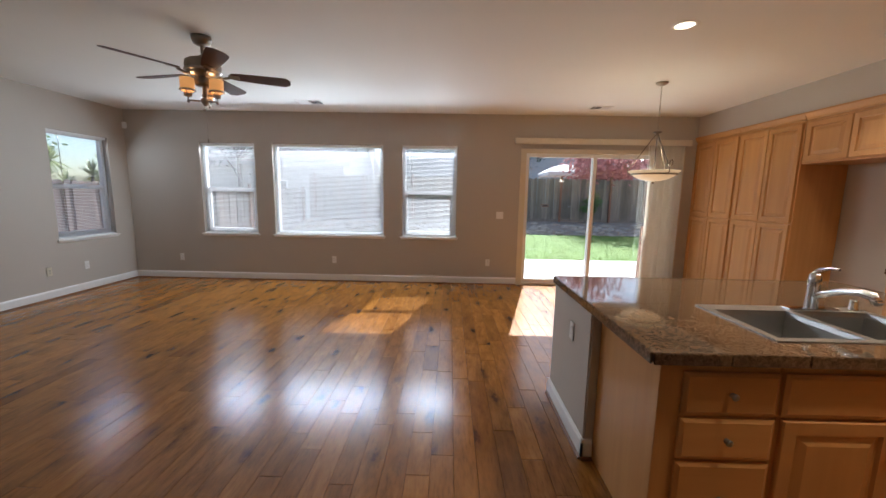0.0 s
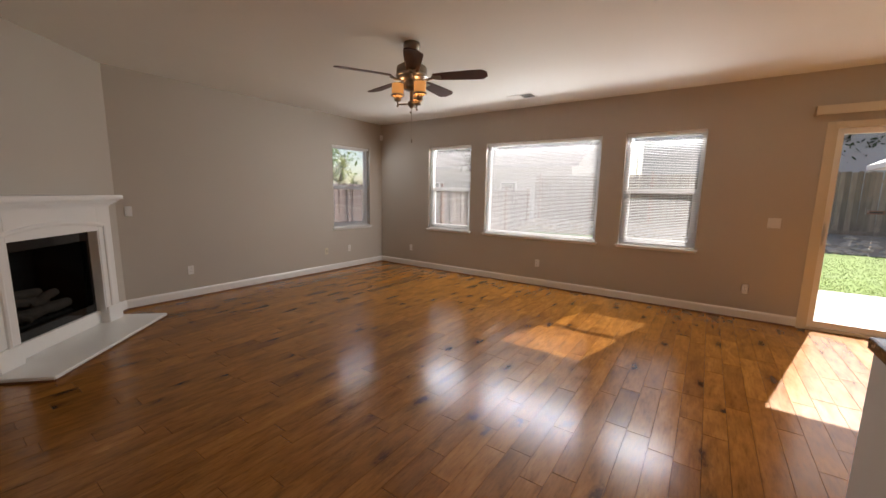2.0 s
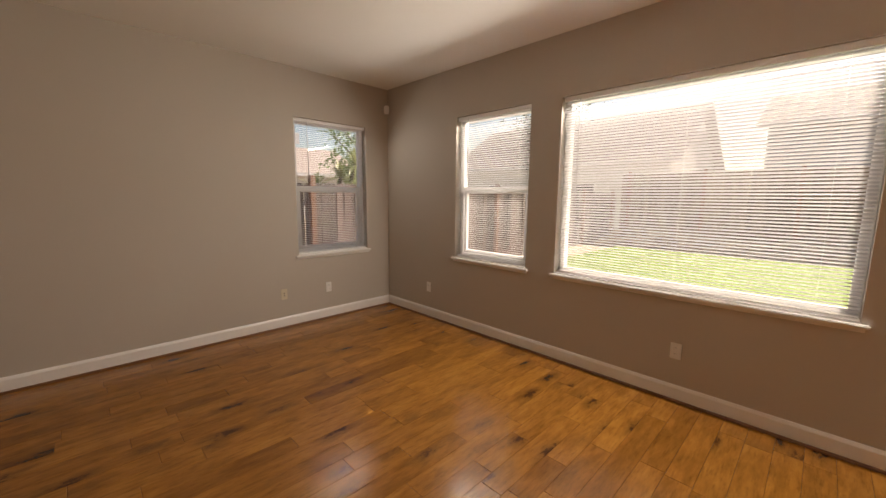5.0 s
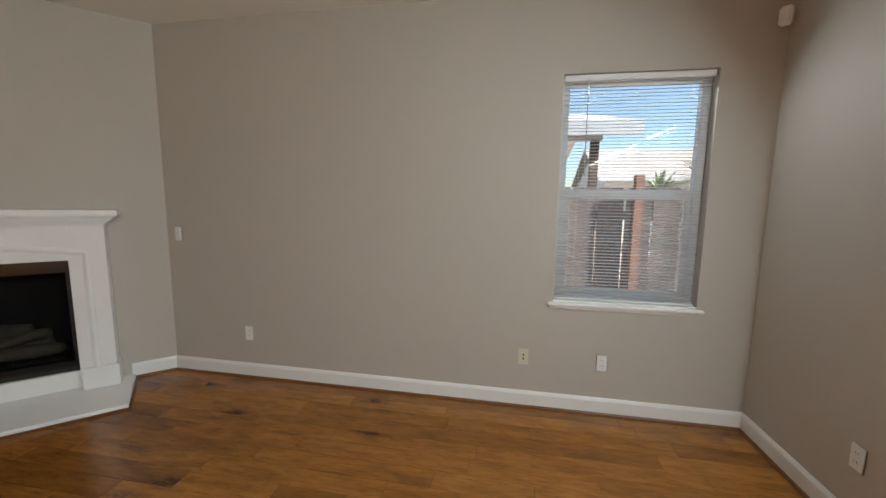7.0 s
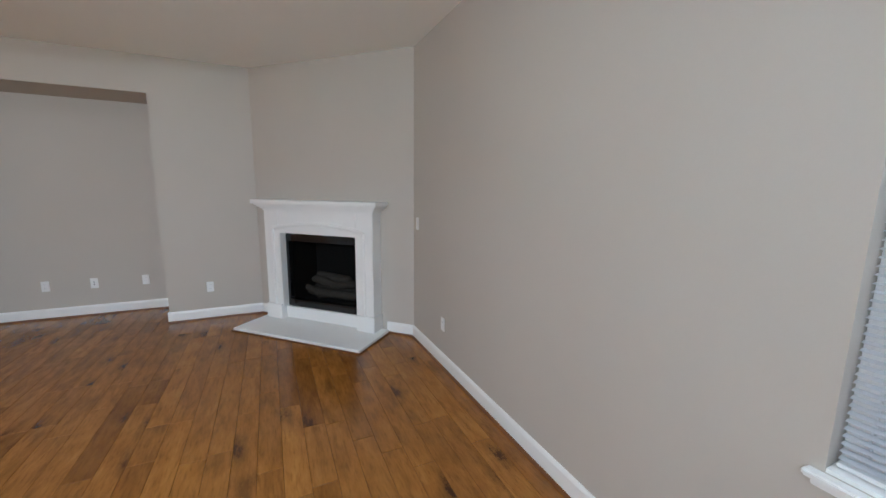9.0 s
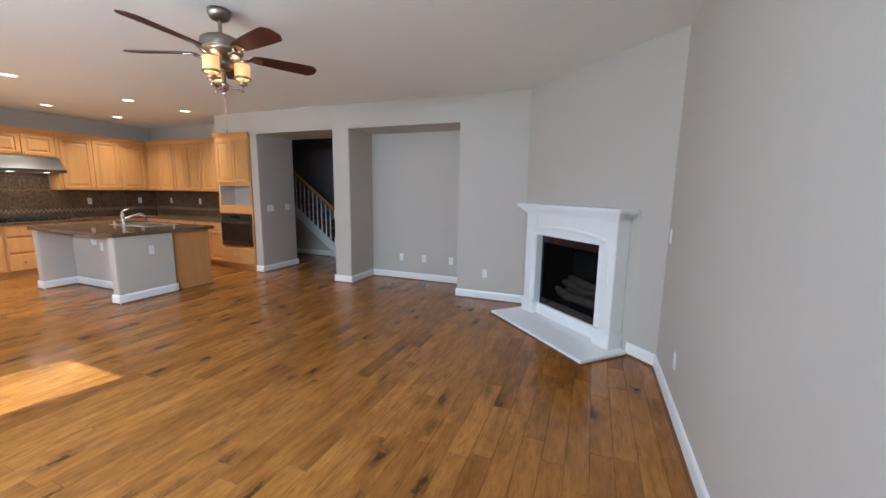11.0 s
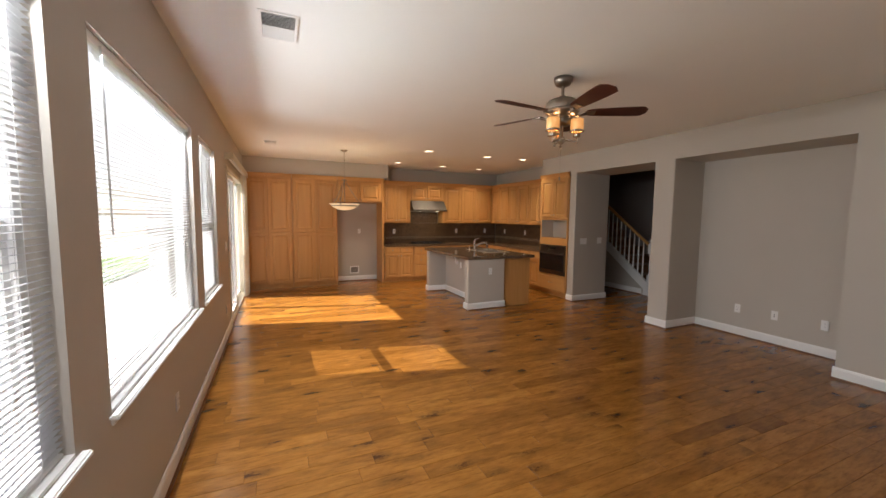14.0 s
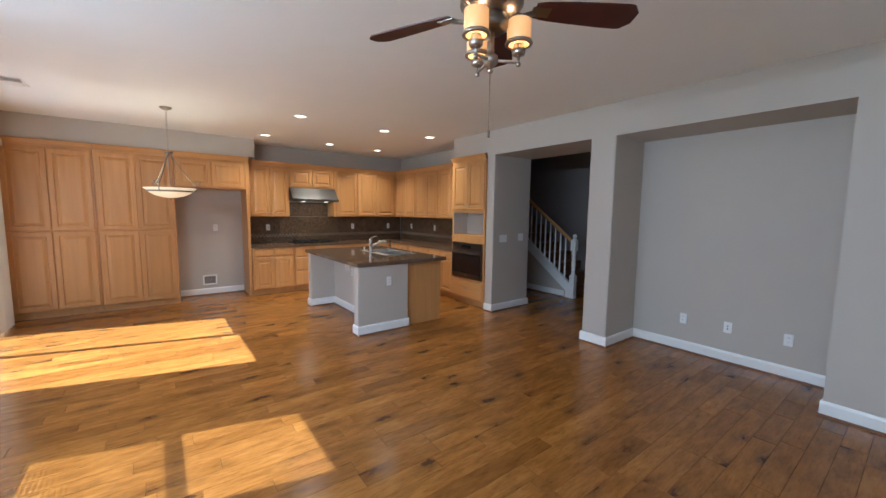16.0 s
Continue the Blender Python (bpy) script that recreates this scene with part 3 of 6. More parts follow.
def window(name, width, m, label, sash=True, tilt=(8, 8), wand=0.55, bent=None):
    """A vinyl window seen from inside (front at y = 0, facing -y) with its stool, and a mini blind hung in front of it."""
    h = WIN_Z[1] - WIN_Z[0]
    win = thing(name, label, "window", m, kind="structure")
    fr = 0.05
    bm = bmesh.new()
    for x0, z0, x1, z1 in ((0.002, 0.012, fr, h - 0.002), (width - fr, 0.012, width - 0.002, h - 0.002), (fr, 0.012, width - fr, fr), (fr, h - fr, width - fr, h - 0.002)):
        bx(bm, x0, 0.075, z0, x1, 0.14, z1, 0.004)
    part("window_frame", bm, M_VINYL, win)
    if sash:
        mid = 0.725
        bm = bmesh.new()
        bx(bm, fr, 0.088, mid - 0.032, width - fr, 0.128, mid + 0.032, 0.004)
        part("meeting_rail", bm, M_VINYL, win)
        bm = bmesh.new()
        for x0, x1 in ((fr, fr + 0.035), (width - fr - 0.035, width - fr)):
            bx(bm, x0, 0.09, fr, x1, 0.125, mid - 0.032, 0.003)
        bx(bm, fr + 0.035, 0.09, fr, width - fr - 0.035, 0.125, fr + 0.035, 0.003)
        part("sash", bm, M_VINYL, win)
        panes = ((fr, mid + 0.032, h - fr), (fr + 0.03, fr + 0.03, mid - 0.032))
    else:
        panes = ((fr, fr, h - fr),)
    for x0, z0, z1 in panes:
        p = part("pane", box(x0 - 0.004, 0.105, z0 - 0.004, width - x0 + 0.004, 0.109, z1 + 0.004), M_GLASS, win)
        p.visible_shadow = False
    # drywall returns and stool
    bm = bmesh.new()
    bx(bm, -0.035, -0.035, -0.022, width + 0.035, -0.001, 0.0, 0.006)
    bx(bm, 0.002, -0.001, -0.0, width - 0.002, 0.075, 0.011)
    bx(bm, -0.02, -0.014, -0.045, width + 0.02, -0.001, -0.0225, 0.003)
    part("window_sill", bm, M_TRIM, win)

    blind = thing("mini_blind", "white aluminium mini blind lowered in the window", "blind", m, "mini blinds")
    b0, b1, y = 0.008, width - 0.008, 0.034
    bm = bmesh.new()
    bx(bm, b0, y - 0.016, h - 0.040, b1, y + 0.016, h - 0.003, 0.002)
    part("headrail", bm, M_VINYL, blind)
    part("bottom_rail", box(b0 + 0.003, y - 0.012, 0.016, b1 - 0.003, y + 0.012, 0.027, 0.003), M_VINYL, blind)
    me = slat_mesh(b0 + 0.004, b1 - 0.004)
    cut = slat_mesh(b0 + 0.050, b1 - 0.004) if bent else me
    z, pitch = 0.040, 0.0208
    while z < h - 0.044:
        a = 2 if z > h - 0.11 else tilt[1] if z > 0.72 else tilt[0]
        share("slat", cut if bent and abs(z - bent) < 0.021 else me, blind, pose(0, y, z, a + random.uniform(-0.7, 0.7), 0, 0))
        z += pitch
    for f in ((0.14, 0.86) if width < 1.2 else (0.1, 0.5, 0.9)):
        bm = bmesh.new()
        for dy in (-0.0125, 0.0125):
            merge(bm, tube([(width * f, y + dy, 0.03), (width * f, y + dy, h - 0.03)], 0.0007, 5))
        part("ladder_cord", bm, M_VINYL, blind)
    part("tilt_wand", tube([(0.15, y - 0.021, h - 0.03), (0.152, y - 0.023, h - 0.05), (0.155, y - 0.024, h - wand - 0.08)], 0.004, 6), M_SCREEN, blind, "clear grey tilt wand")
    return win


window("window_1", WINDOWS[0][1] - WINDOWS[0][0], pose(WINDOWS[0][0], N, WIN_Z[0]), "white single-hung vinyl window with blind", tilt=(-11, -11))
window("window_2", WINDOWS[1][1] - WINDOWS[1][0], pose(WINDOWS[1][0], N, WIN_Z[0]), "wide white picture window behind lowered blind", sash=False, tilt=(-27, -27), wand=0.7, bent=0.685)
window("window_3", WINDOWS[2][1] - WINDOWS[2][0], pose(WINDOWS[2][0], N, WIN_Z[0]), "white single-hung vinyl window with tilted blind", tilt=(18, 23))
window("window_4", WEST_WIN[1] - WEST_WIN[0], pose(W, WEST_WIN[0], WIN_Z[0], 0, 0, 90), "white single-hung vinyl window in the side wall", tilt=(4, 4))


# ---- patio door ----
def patio_door():
    d = thing("door_1", "cream sliding glass patio door, closed", "door", pose(DOOR[0], N, 0), kind="structure")
    w, h = DOOR[1] - DOOR[0], DOOR[2]
    bm = bmesh.new()
    bx(bm, -0.045, -0.016, 0.0, 0.012, -0.001, h + 0.02, 0.004)
    bx(bm, w - 0.012, -0.016, 0.0, w + 0.045, -0.001, h + 0.02, 0.004)
    bx(bm, 0.012, -0.016, h - 0.02, w - 0.012, -0.001, h + 0.02, 0.004)
    part("casing", bm, M_CREAM, d)
    bm = bmesh.new()
    bx(bm, 0.002, 0.0, 0.0, 0.045, 0.145, h - 0.002, 0.003)
    bx(bm, w - 0.045, 0.0, 0.0, w - 0.002, 0.145, h - 0.002, 0.003)
    bx(bm, 0.045, 0.0, h - 0.045, w - 0.045, 0.145, h - 0.002, 0.003)
    bx(bm, 0.045, 0.0, 0.0, w - 0.045, 0.145, 0.03, 0.003)
    part("door_frame", bm, M_CREAM, d)
    mid = w / 2 - 0.13
    for x0, x1, y0 in ((0.045, mid + 0.06, 0.03), (mid, w - 0.045, 0.085)):
        bm = bmesh.new()
        s = 0.055
        bx(bm, x0, y0, 0.03, x0 + s, y0 + 0.04, h - 0.045, 0.004)
        bx(bm, x1 - s, y0, 0.03, x1, y0 + 0.04, h - 0.045, 0.004)
        bx(bm, x0 + s, y0, 0.03, x1 - s, y0 + 0.04, 0.03 + 0.07, 0.004)
        bx(bm, x0 + s, y0, h - 0.045 - 0.06, x1 - s, y0 + 0.04, h - 0.045, 0.004)
        panel = part("sliding_panel", bm, M_VINYL, d)
        p = part("pane", box(x0 + s - 0.005, y0 + 0.016, 0.095, x1 - s + 0.005, y0 + 0.022, h - 0.1), M_GLASS, panel)
        p.visible_shadow = False
    part("door_handle", bx(box(0.062, 0.0, 0.93, 0.088, 0.028, 1.17, 0.006), 0.066, -0.022, 0.96, 0.084, 0.002, 1.14, 0.005), M_VINYL, d, "white D-shaped pull")
    # valance with hanging vanes drawn to one side
    v = thing("vertical_blind", "cream vertical blind drawn open beside the patio door", "blind", pose(0, N, 0))
    bm = bmesh.new()
    bx(bm, 1.345, -0.105, 2.285, 4.08, -0.095, 2.375, 0.003)
    bx(bm, 1.345, -0.095, 2.285, 1.355, -0.002, 2.375)
    bx(bm, 4.07, -0.095, 2.285, 4.08, -0.002, 2.375)
    bx(bm, 1.355, -0.095, 2.368, 4.07, -0.002, 2.375)
    part("valance", bm, M_CREAM, v, "cream moulded valance board")
    part("track", box(1.4, -0.065, 2.30, 4.05, -0.030, 2.33, 0.003), M_VINYL, v)
    bm = bmesh.new()
    n, rows = 5, []
    for z in (0.0, 2.26):
        ft, bk = [], []
        for i in range(n):
            u = -1 + 2 * i / (n - 1)
            ft.append(bm.verts.new((0.006 * (1 - u * u) + 0.0008, u * 0.044, z)))
            bk.append(bm.verts.new((0.006 * (1 - u * u) - 0.0008, u * 0.044, z)))
        rows.append(ft + bk[::-1])
    for i in range(len(rows[0])):
        j = (i + 1) % len(rows[0])
        bm.faces.new((rows[0][i], rows[0][j], rows[1][j], rows[1][i]))
    bm.faces.new(rows[0])
    bm.faces.new(rows[1])
    bmesh.ops.recalc_face_normals(bm, faces=bm.faces[:])
    me = mesh_of("vane", bm, M_VANE)
    for i in range(14):
        share("vane", me, v, pose(3.52 + i * 0.034, -0.048 + 0.008 * math.sin(i * 2.1), 0.025, 0, 0, (48 if i % 3 else 74) + random.uniform(-10, 10)))
    part("wand", tube([(3.44, -0.07, 2.29), (3.43, -0.075, 1.2)], 0.005, 8), M_VINYL, v)


patio_door()


# ---- cabinets ----
def door_bm(w, h, t=0.02, rail=0.055, raised=True):
    """A raised-panel door: x across, z up, front at y = -t."""
    bm = bmesh.new()
    loops = [(0.0, 0.0), (0.0, -(t - 0.005)), (0.005, -t), (rail, -t), (rail + 0.005, -(t - 0.013)), (rail + 0.014, -(t - 0.014)), (rail + 0.022, -(t - 0.011)), (rail + 0.048, -(t - 0.001))]
    if not raised:
        loops = [(0.0, 0.0), (0.0, -(t - 0.008)), (0.012, -(t - 0.003)), (0.016, -t)]
    rings = []
    for i, y in loops:
        i = min(i, w / 2 - 0.004, h / 2 - 0.004)
        rings.append([bm.verts.new(p) for p in ((i, y, i), (w - i, y, i), (w - i, y, h - i), (i, y, h - i))])
    for a, b in zip(rings, rings[1:]):
        for k in range(4):
            bm.faces.new((a[k], a[(k + 1) % 4], b[(k + 1) % 4], b[k]))
    bm.faces.new(rings[-1])
    bm.faces.new(rings[0][::-1])
    bmesh.ops.recalc_face_normals(bm, faces=bm.faces[:])
    return bm


KNOB = None


def knob(parent, x, z, y=-0.02):
    global KNOB
    if KNOB is None:
        KNOB = mesh_of("knob", lathe([(0.0, 0.026), (0.009, 0.025), (0.0145, 0.019), (0.013, 0.013), (0.006, 0.009), (0.0055, 0.003), (0.011, 0.0), (0, 0)][::-1], 14), M_NICKEL)
    return share("knob", KNOB, parent, pose(x, y, z, 90, 0, 0))


DOORS = {}


def leaf(parent, kind, x0, z0, x1, z1, knob_at=None, material=None):
    """A door or drawer front on a cabinet, in its own coordinates."""
    w, h = round(x1 - x0, 3), round(z1 - z0, 3)
    key = (kind, w, h, material.name if material else "")
    if key not in DOORS:
        DOORS[key] = mesh_of(kind, door_bm(w, h, raised=kind == "door"), material or M_CAB)
    ob = share(kind, DOORS[key], parent, pose(x0, -0.001, z0))
    if knob_at:
        knob(ob, knob_at[0] - x0, knob_at[1] - z0)
    return ob


def cabinet(name, label, m, w, d, z0, z1, fronts, toe=0.0, crown=False, category="cabinet", group=""):
    """A face-frame cabinet; origin at its front left foot, front facing -y."""
    cab = thing(name, label, category, m, group)
    bm = bmesh.new()
    bx(bm, 0.0005, 0, z0 + toe, w - 0.0005, d, z1, 0.002)
    if toe:
        bx(bm, 0.001, 0.07, z0, w - 0.001, d, z0 + toe)
    part("body", bm, M_CAB, cab)
    for f in fronts:
        leaf(cab, *f)
    if crown:
        bm = bmesh.new()
        prof = [(0.0, 0.0), (-0.012, 0.0), (-0.016, 0.02), (-0.034, 0.055), (-0.040, 0.062), (-0.040, 0.078), (0.0, 0.078)]
        va = [bm.verts.new((0.0, y, z1 + z)) for y, z in prof]
        vb = [bm.verts.new((w, y, z1 + z)) for y, z in prof]
        bm.faces.new(va)
        bm.faces.new(vb)
        for i in range(len(prof)):
            j = (i + 1) % len(prof)
            bm.faces.new((va[i], va[j], vb[j], vb[i]))
        bmesh.ops.recalc_face_normals(bm, faces=bm.faces[:])
        part("crown_moulding", bm, M_CAB_H, cab)
    return cab


def doors2(w, z0, z1, knob_z=None, gap=0.008, edge=0.018):
    """Two doors side by side."""
    c = w / 2
    k = knob_z
    return [("door", edge, z0, c - gap / 2, z1, (c - 0.035, k) if k else None), ("door", c + gap / 2, z0, w - edge, z1, (c + 0.035, k) if k else None)]


# pantry wall, facing west
PX = 4.22
for y1, wd in ((N - 0.002, 0.905), (N - 0.912, 0.925)):
    cabinet("pantry_cabinet", "tall honey maple pantry cabinet with four raised-panel doors", pose(PX, y1, 0, 0, 0, -90), wd, 0.525, 0, 2.345,
            doors2(wd, 0.115, 1.195, edge=0.02) + doors2(wd, 1.215, 2.315, edge=0.02), toe=0.10, crown=True, group="pantry cabinets")
cabinet("fridge_cabinet", "honey maple cabinet bridging the empty refrigerator bay", pose(PX, 4.356, 0, 0, 0, -90), 1.0, 0.525, 1.87, 2.345,
        doors2(1.0, 1.895, 2.315, edge=0.03), crown=True)
cabinet("fridge_end_cabinet", "tall honey maple end panel beside the refrigerator bay", pose(PX, 3.352, 0, 0, 0, -90), 0.047, 0.525, 0, 2.345, [], crown=True)

# wall cabinets along the east wall, facing west
UX = 4.42
cabinet("wall_cabinet", "honey maple wall cabinet with two raised-panel doors", pose(UX, 3.27, 0, 0, 0, -90), 0.685, 0.325, 1.40, 2.33, doors2(0.685, 1.42, 2.31, 1.47), crown=True, group="wall cabinets")
cabinet("wall_cabinet", "short honey maple cabinet above the range hood", pose(UX, 2.583, 0, 0, 0, -90), 0.86, 0.325, 1.955, 2.33, doors2(0.86, 1.975, 2.31, 2.01), crown=True, group="wall cabinets")
cabinet("wall_cabinet", "honey maple wall cabinet with three raised-panel doors", pose(UX, 1.72, 0, 0, 0, -90), 1.45, 0.325, 1.40, 2.33,
        [("door", 0.05, 1.42, 0.50, 2.31, (0.465, 1.47)), ("door", 0.525, 1.42, 0.935, 2.31, (0.90, 1.47)), ("door", 0.96, 1.42, 1.40, 2.31, (0.995, 1.47))], crown=True, group="wall cabinets")
# and along the south wall, facing north
UY = 0.27
for x1, wd in ((4.415, 0.81), (3.603, 0.81), (2.791, 0.83)):
    cabinet("wall_cabinet", "honey maple wall cabinet with two raised-panel doors", pose(x1, UY, 0, 0, 0, 180), wd, 0.325, 1.40, 2.33, doors2(wd, 1.42, 2.31, 1.47), crown=True, group="wall cabinets")

# base cabinets, east run, facing west
BX = 4.15


def base_fronts(w, stack=False):
    if stack:
        zs = ((0.115, 0.385), (0.40, 0.645), (0.66, 0.835))
        return [("drawer_front", 0.02, a, w - 0.02, b, (w / 2, (a + b) / 2)) for a, b in zs]
    c = w / 2
    out = [("drawer_front", 0.018, 0.70, c - 0.006, 0.835, (c / 2, 0.768)), ("drawer_front", c + 0.006, 0.70, w - 0.018, 0.835, (c * 1.5, 0.768))]
    return out + doors2(w, 0.115, 0.68, 0.63)


cabinet("base_cabinet", "honey maple base cabinet with drawers over doors", pose(BX, 3.30, 0, 0, 0, -90), 0.70, 0.595, 0, 0.855, base_fronts(0.70), toe=0.10, group="base cabinets")
cabinet("base_cabinet", "honey maple drawer base beside the cooktop", pose(BX, 2.598, 0, 0, 0, -90), 0.38, 0.595, 0, 0.855, base_fronts(0.38, stack=True), toe=0.10, group="base cabinets")
cabinet("base_cabinet", "honey maple base cabinet under the cooktop", pose(BX, 2.216, 0, 0, 0, -90), 0.80, 0.595, 0, 0.855, base_fronts(0.80), toe=0.10, group="base cabinets")
cabinet("base_cabinet", "honey maple corner base cabinet", pose(BX, 1.414, 0, 0, 0, -90), 0.83, 0.595, 0, 0.855, base_fronts(0.83), toe=0.10, group="base cabinets")
BY = 0.54
for x1, wd in ((4.148, 0.72), (3.426, 0.72), (2.704, 0.74)):
    cabinet("base_cabinet", "honey maple base cabinet with drawers over doors", pose(x1, BY, 0, 0, 0, 180), wd, 0.595, 0, 0.855, base_fronts(wd), toe=0.10, group="base cabinets")


# worktop of stone tiles with a thick edge
def tiled_top(name, x0, y0, x1, y1, z0, z1, tile, label, hole=None, edges="nsew"):
    top = thing(name, label, "worktop")
    bm = bmesh.new()
    if hole:
        a, b, c, d = hole
        for q in ((x0, y0, x1, b), (x0, d, x1, y1), (x0, b, a, d), (c, b, x1, d)):
            bx(bm, q[0] + 0.004, q[1] + 0.004, z0, q[2] - 0.004, q[3] - 0.004, z1 - 0.004)
    else:
        bx(bm, x0 + 0.004, y0 + 0.004, z0, x1 - 0.004, y1 - 0.004, z1 - 0.004)
    part("substrate", bm, M_GROUT, top)
    nx, ny = max(1, round((x1 - x0) / tile)), max(1, round((y1 - y0) / tile))
    dx, dy = (x1 - x0) / nx, (y1 - y0) / ny
    g = 0.0012
    for i in range(nx):
        for j in range(ny):
            ax, ay, cx, cy = x0 + i * dx + g, y0 + j * dy + g, x0 + (i + 1) * dx - g, y0 + (j + 1) * dy - g
            cells = [(ax, ay, cx, cy)]
            if hole:
                a, b, c, d = hole
                if ax < c and cx > a and ay < d and cy > b:
                    cells = [q for q in ((ax, ay, cx, min(cy, b)), (ax, max(ay, d), cx, cy), (ax, max(ay, b), min(cx, a), min(cy, d)), (max(ax, c), max(ay, b), cx, min(cy, d))) if q[2] - q[0] > 0.004 and q[3] - q[1] > 0.004]
            for q in cells:
                part("tile", box(q[0], q[1], z1 - 0.010, q[2], q[3], z1), M_GRAN, top)
    for side in edges:
        ln = (x1 - x0) if side in "ns" else (y1 - y0)
        n = max(1, round(ln / tile))
        for i in range(n):
            u0, u1 = i * ln / n + g, (i + 1) * ln / n - g
            if side == "s":
                q = (x0 + u0, y0 - 0.010, x0 + u1, y0)
            elif side == "n":
                q = (x0 + u0, y1, x0 + u1, y1 + 0.010)
            elif side == "w":
                q = (x0 - 0.010, y0 + u0, x0, y0 + u1)
            else:
                q = (x1, y0 + u0, x1 + 0.010, y0 + u1)
            part("edge_tile", box(q[0], q[1], z0 - 0.006, q[2], q[3], z1 + 0.001, 0.003), M_GRAN, top)
    return top


ZT = 0.897
tiled_top("worktop", 4.125, 0.57, E - 0.004, 3.30, 0.857, ZT, 0.305, "polished brown granite tile worktop under the hood", edges="w")
tiled_top("worktop", 1.975, -0.055, E - 0.004, 0.565, 0.857, ZT, 0.305, "polished brown granite tile worktop beside the oven", edges="n")


def splash(name, a, b, m, h, label):
    """Stone tiles on the wall with a mosaic band; x along the wall, front facing -y."""
    s = thing(name, label, "backsplash", m, kind="structure")
    part("backing", box(a, -0.008, 0.0, b, -0.001, h), M_GROUT, s)
    n = round((b - a) / 0.305)
    dx = (b - a) / n
    g = 0.0015
    for z0, z1, mt, nm in ((0.0, 0.10, M_SPLASH, "tile"), (0.165, h, M_SPLASH, "tile")):
        rows = max(1, round((z1 - z0) / 0.305))
        for i in range(n):
            for r in range(rows):
                zz0, zz1 = z0 + (z1 - z0) * r / rows + g, z0 + (z1 - z0) * (r + 1) / rows - g
                part(nm, box(a + i * dx + g, -0.014, zz0, a + (i + 1) * dx - g, -0.007, zz1), mt, s)
    me = mesh_of("mosaic_tile", box(0.001, -0.013, 0.0, 0.029, -0.007, 0.029), M_MOSAIC)
    for i in range(int((b - a) / 0.031)):
        for r in range(2):
            if (i + r) % 2 == 0:
                share("mosaic_tile", me, s, pose(a + i * 0.031, 0, 0.1025 + r * 0.031))
    bm = bmesh.new()
    for i in range(int((b - a) / 0.031)):
        for r in range(2):
            if (i + r) % 2:
                bx(bm, a + i * 0.031 + 0.001, -0.012, 0.1025 + r * 0.031, a + i * 0.031 + 0.030, -0.007, 0.1025 + r * 0.031 + 0.029)
    part("mosaic_band", bm, M_SPLASH, s)
    return s


splash("backsplash_east", 0.0, 3.34, pose(E, 3.30, ZT, 0, 0, -90), 0.50, "brown stone tile backsplash with a pale mosaic band")
splash("backsplash_south", 0.0, 2.74, pose(E - 0.016, -0.06, ZT, 0, 0, 180), 0.50, "brown stone tile backsplash with a pale mosaic band")
hs = thing("backsplash_hood", "brown stone tiles on the wall under the hood", "backsplash", kind="structure")
for i in range(3):
    part("tile", box(E - 0.014, 1.73 + i * 0.285, 1.40, E - 0.001, 1.73 + (i + 1) * 0.285 - 0.003, 1.68), M_SPLASH, hs)


# ---- appliances ----
def range_hood():
    hd = thing("range_hood", "stainless steel under-cabinet range hood with lit lamps", "range hood")
    bm = bmesh.new()
    prof = [(E - 0.002, 1.72), (4.21, 1.70), (4.21, 1.735), (4.36, 1.90), (4.40, 1.953), (E - 0.002, 1.953)]
    va = [bm.verts.new((x, 1.70, z)) for x, z in prof]
    vb = [bm.verts.new((x, 2.58, z)) for x, z in prof]
    bm.faces.new(va)
    bm.faces.new(vb)
    for i in range(len(prof)):
        j = (i + 1) % len(prof)
        bm.faces.new((va[i], va[j], vb[j], vb[i]))
    bmesh.ops.recalc_face_normals(bm, faces=bm.faces[:])
    part("canopy", bm, M_STEEL, hd)
    part("lip", box(4.195, 1.695, 1.695, 4.212, 2.585, 1.742, 0.003), M_STEEL, hd)
    for y in (1.92, 2.36):
        part("lamp", lathe([(0, -0.012), (0.035, -0.010), (0.04, 0.0), (0, 0.0)], 16, (4.30, y, 1.70)), M_LENS, hd, "lit round hood lamp")
        ld = bpy.data.lights.new("hood_lamp", "AREA")
        ld.shape, ld.size, ld.energy, ld.color = "DISK", 0.06, HOOD_POWER, WARM
        new("hood_lamp", ld).matrix_world = look((4.30, y, 1.680), (4.34, y, 0.9))


range_hood()


def cooktop():
    ck = thing("cooktop", "black gas cooktop with iron grates set in the worktop", "cooktop")
    part("plate", box(4.24, 1.71, ZT + 0.001, 4.68, 2.57, ZT + 0.010, 0.003), M_BLACK, ck)
    for yc in (1.90, 2.14, 2.38):
        bm = bmesh.new()
        for dx in (-0.16, 0.0, 0.16):
            bx(bm, 4.46 + dx - 0.006, yc - 0.10, ZT + 0.030, 4.46 + dx + 0.006, yc + 0.10, ZT + 0.042)
        for dy in (-0.10, 0.0, 0.10):
            bx(bm, 4.28, yc + dy - 0.005, ZT + 0.012, 4.64, yc + dy + 0.005, ZT + 0.040)
        part("grate", bm, M_IRON, ck)
    for i in range(5):
        part("knob", lathe([(0.018, 0), (0.018, 0.02), (0.014, 0.026), (0, 0.026)], 14, (4.275, 1.86 + i * 0.14, ZT + 0.010)), M_IRON, ck)


cooktop()


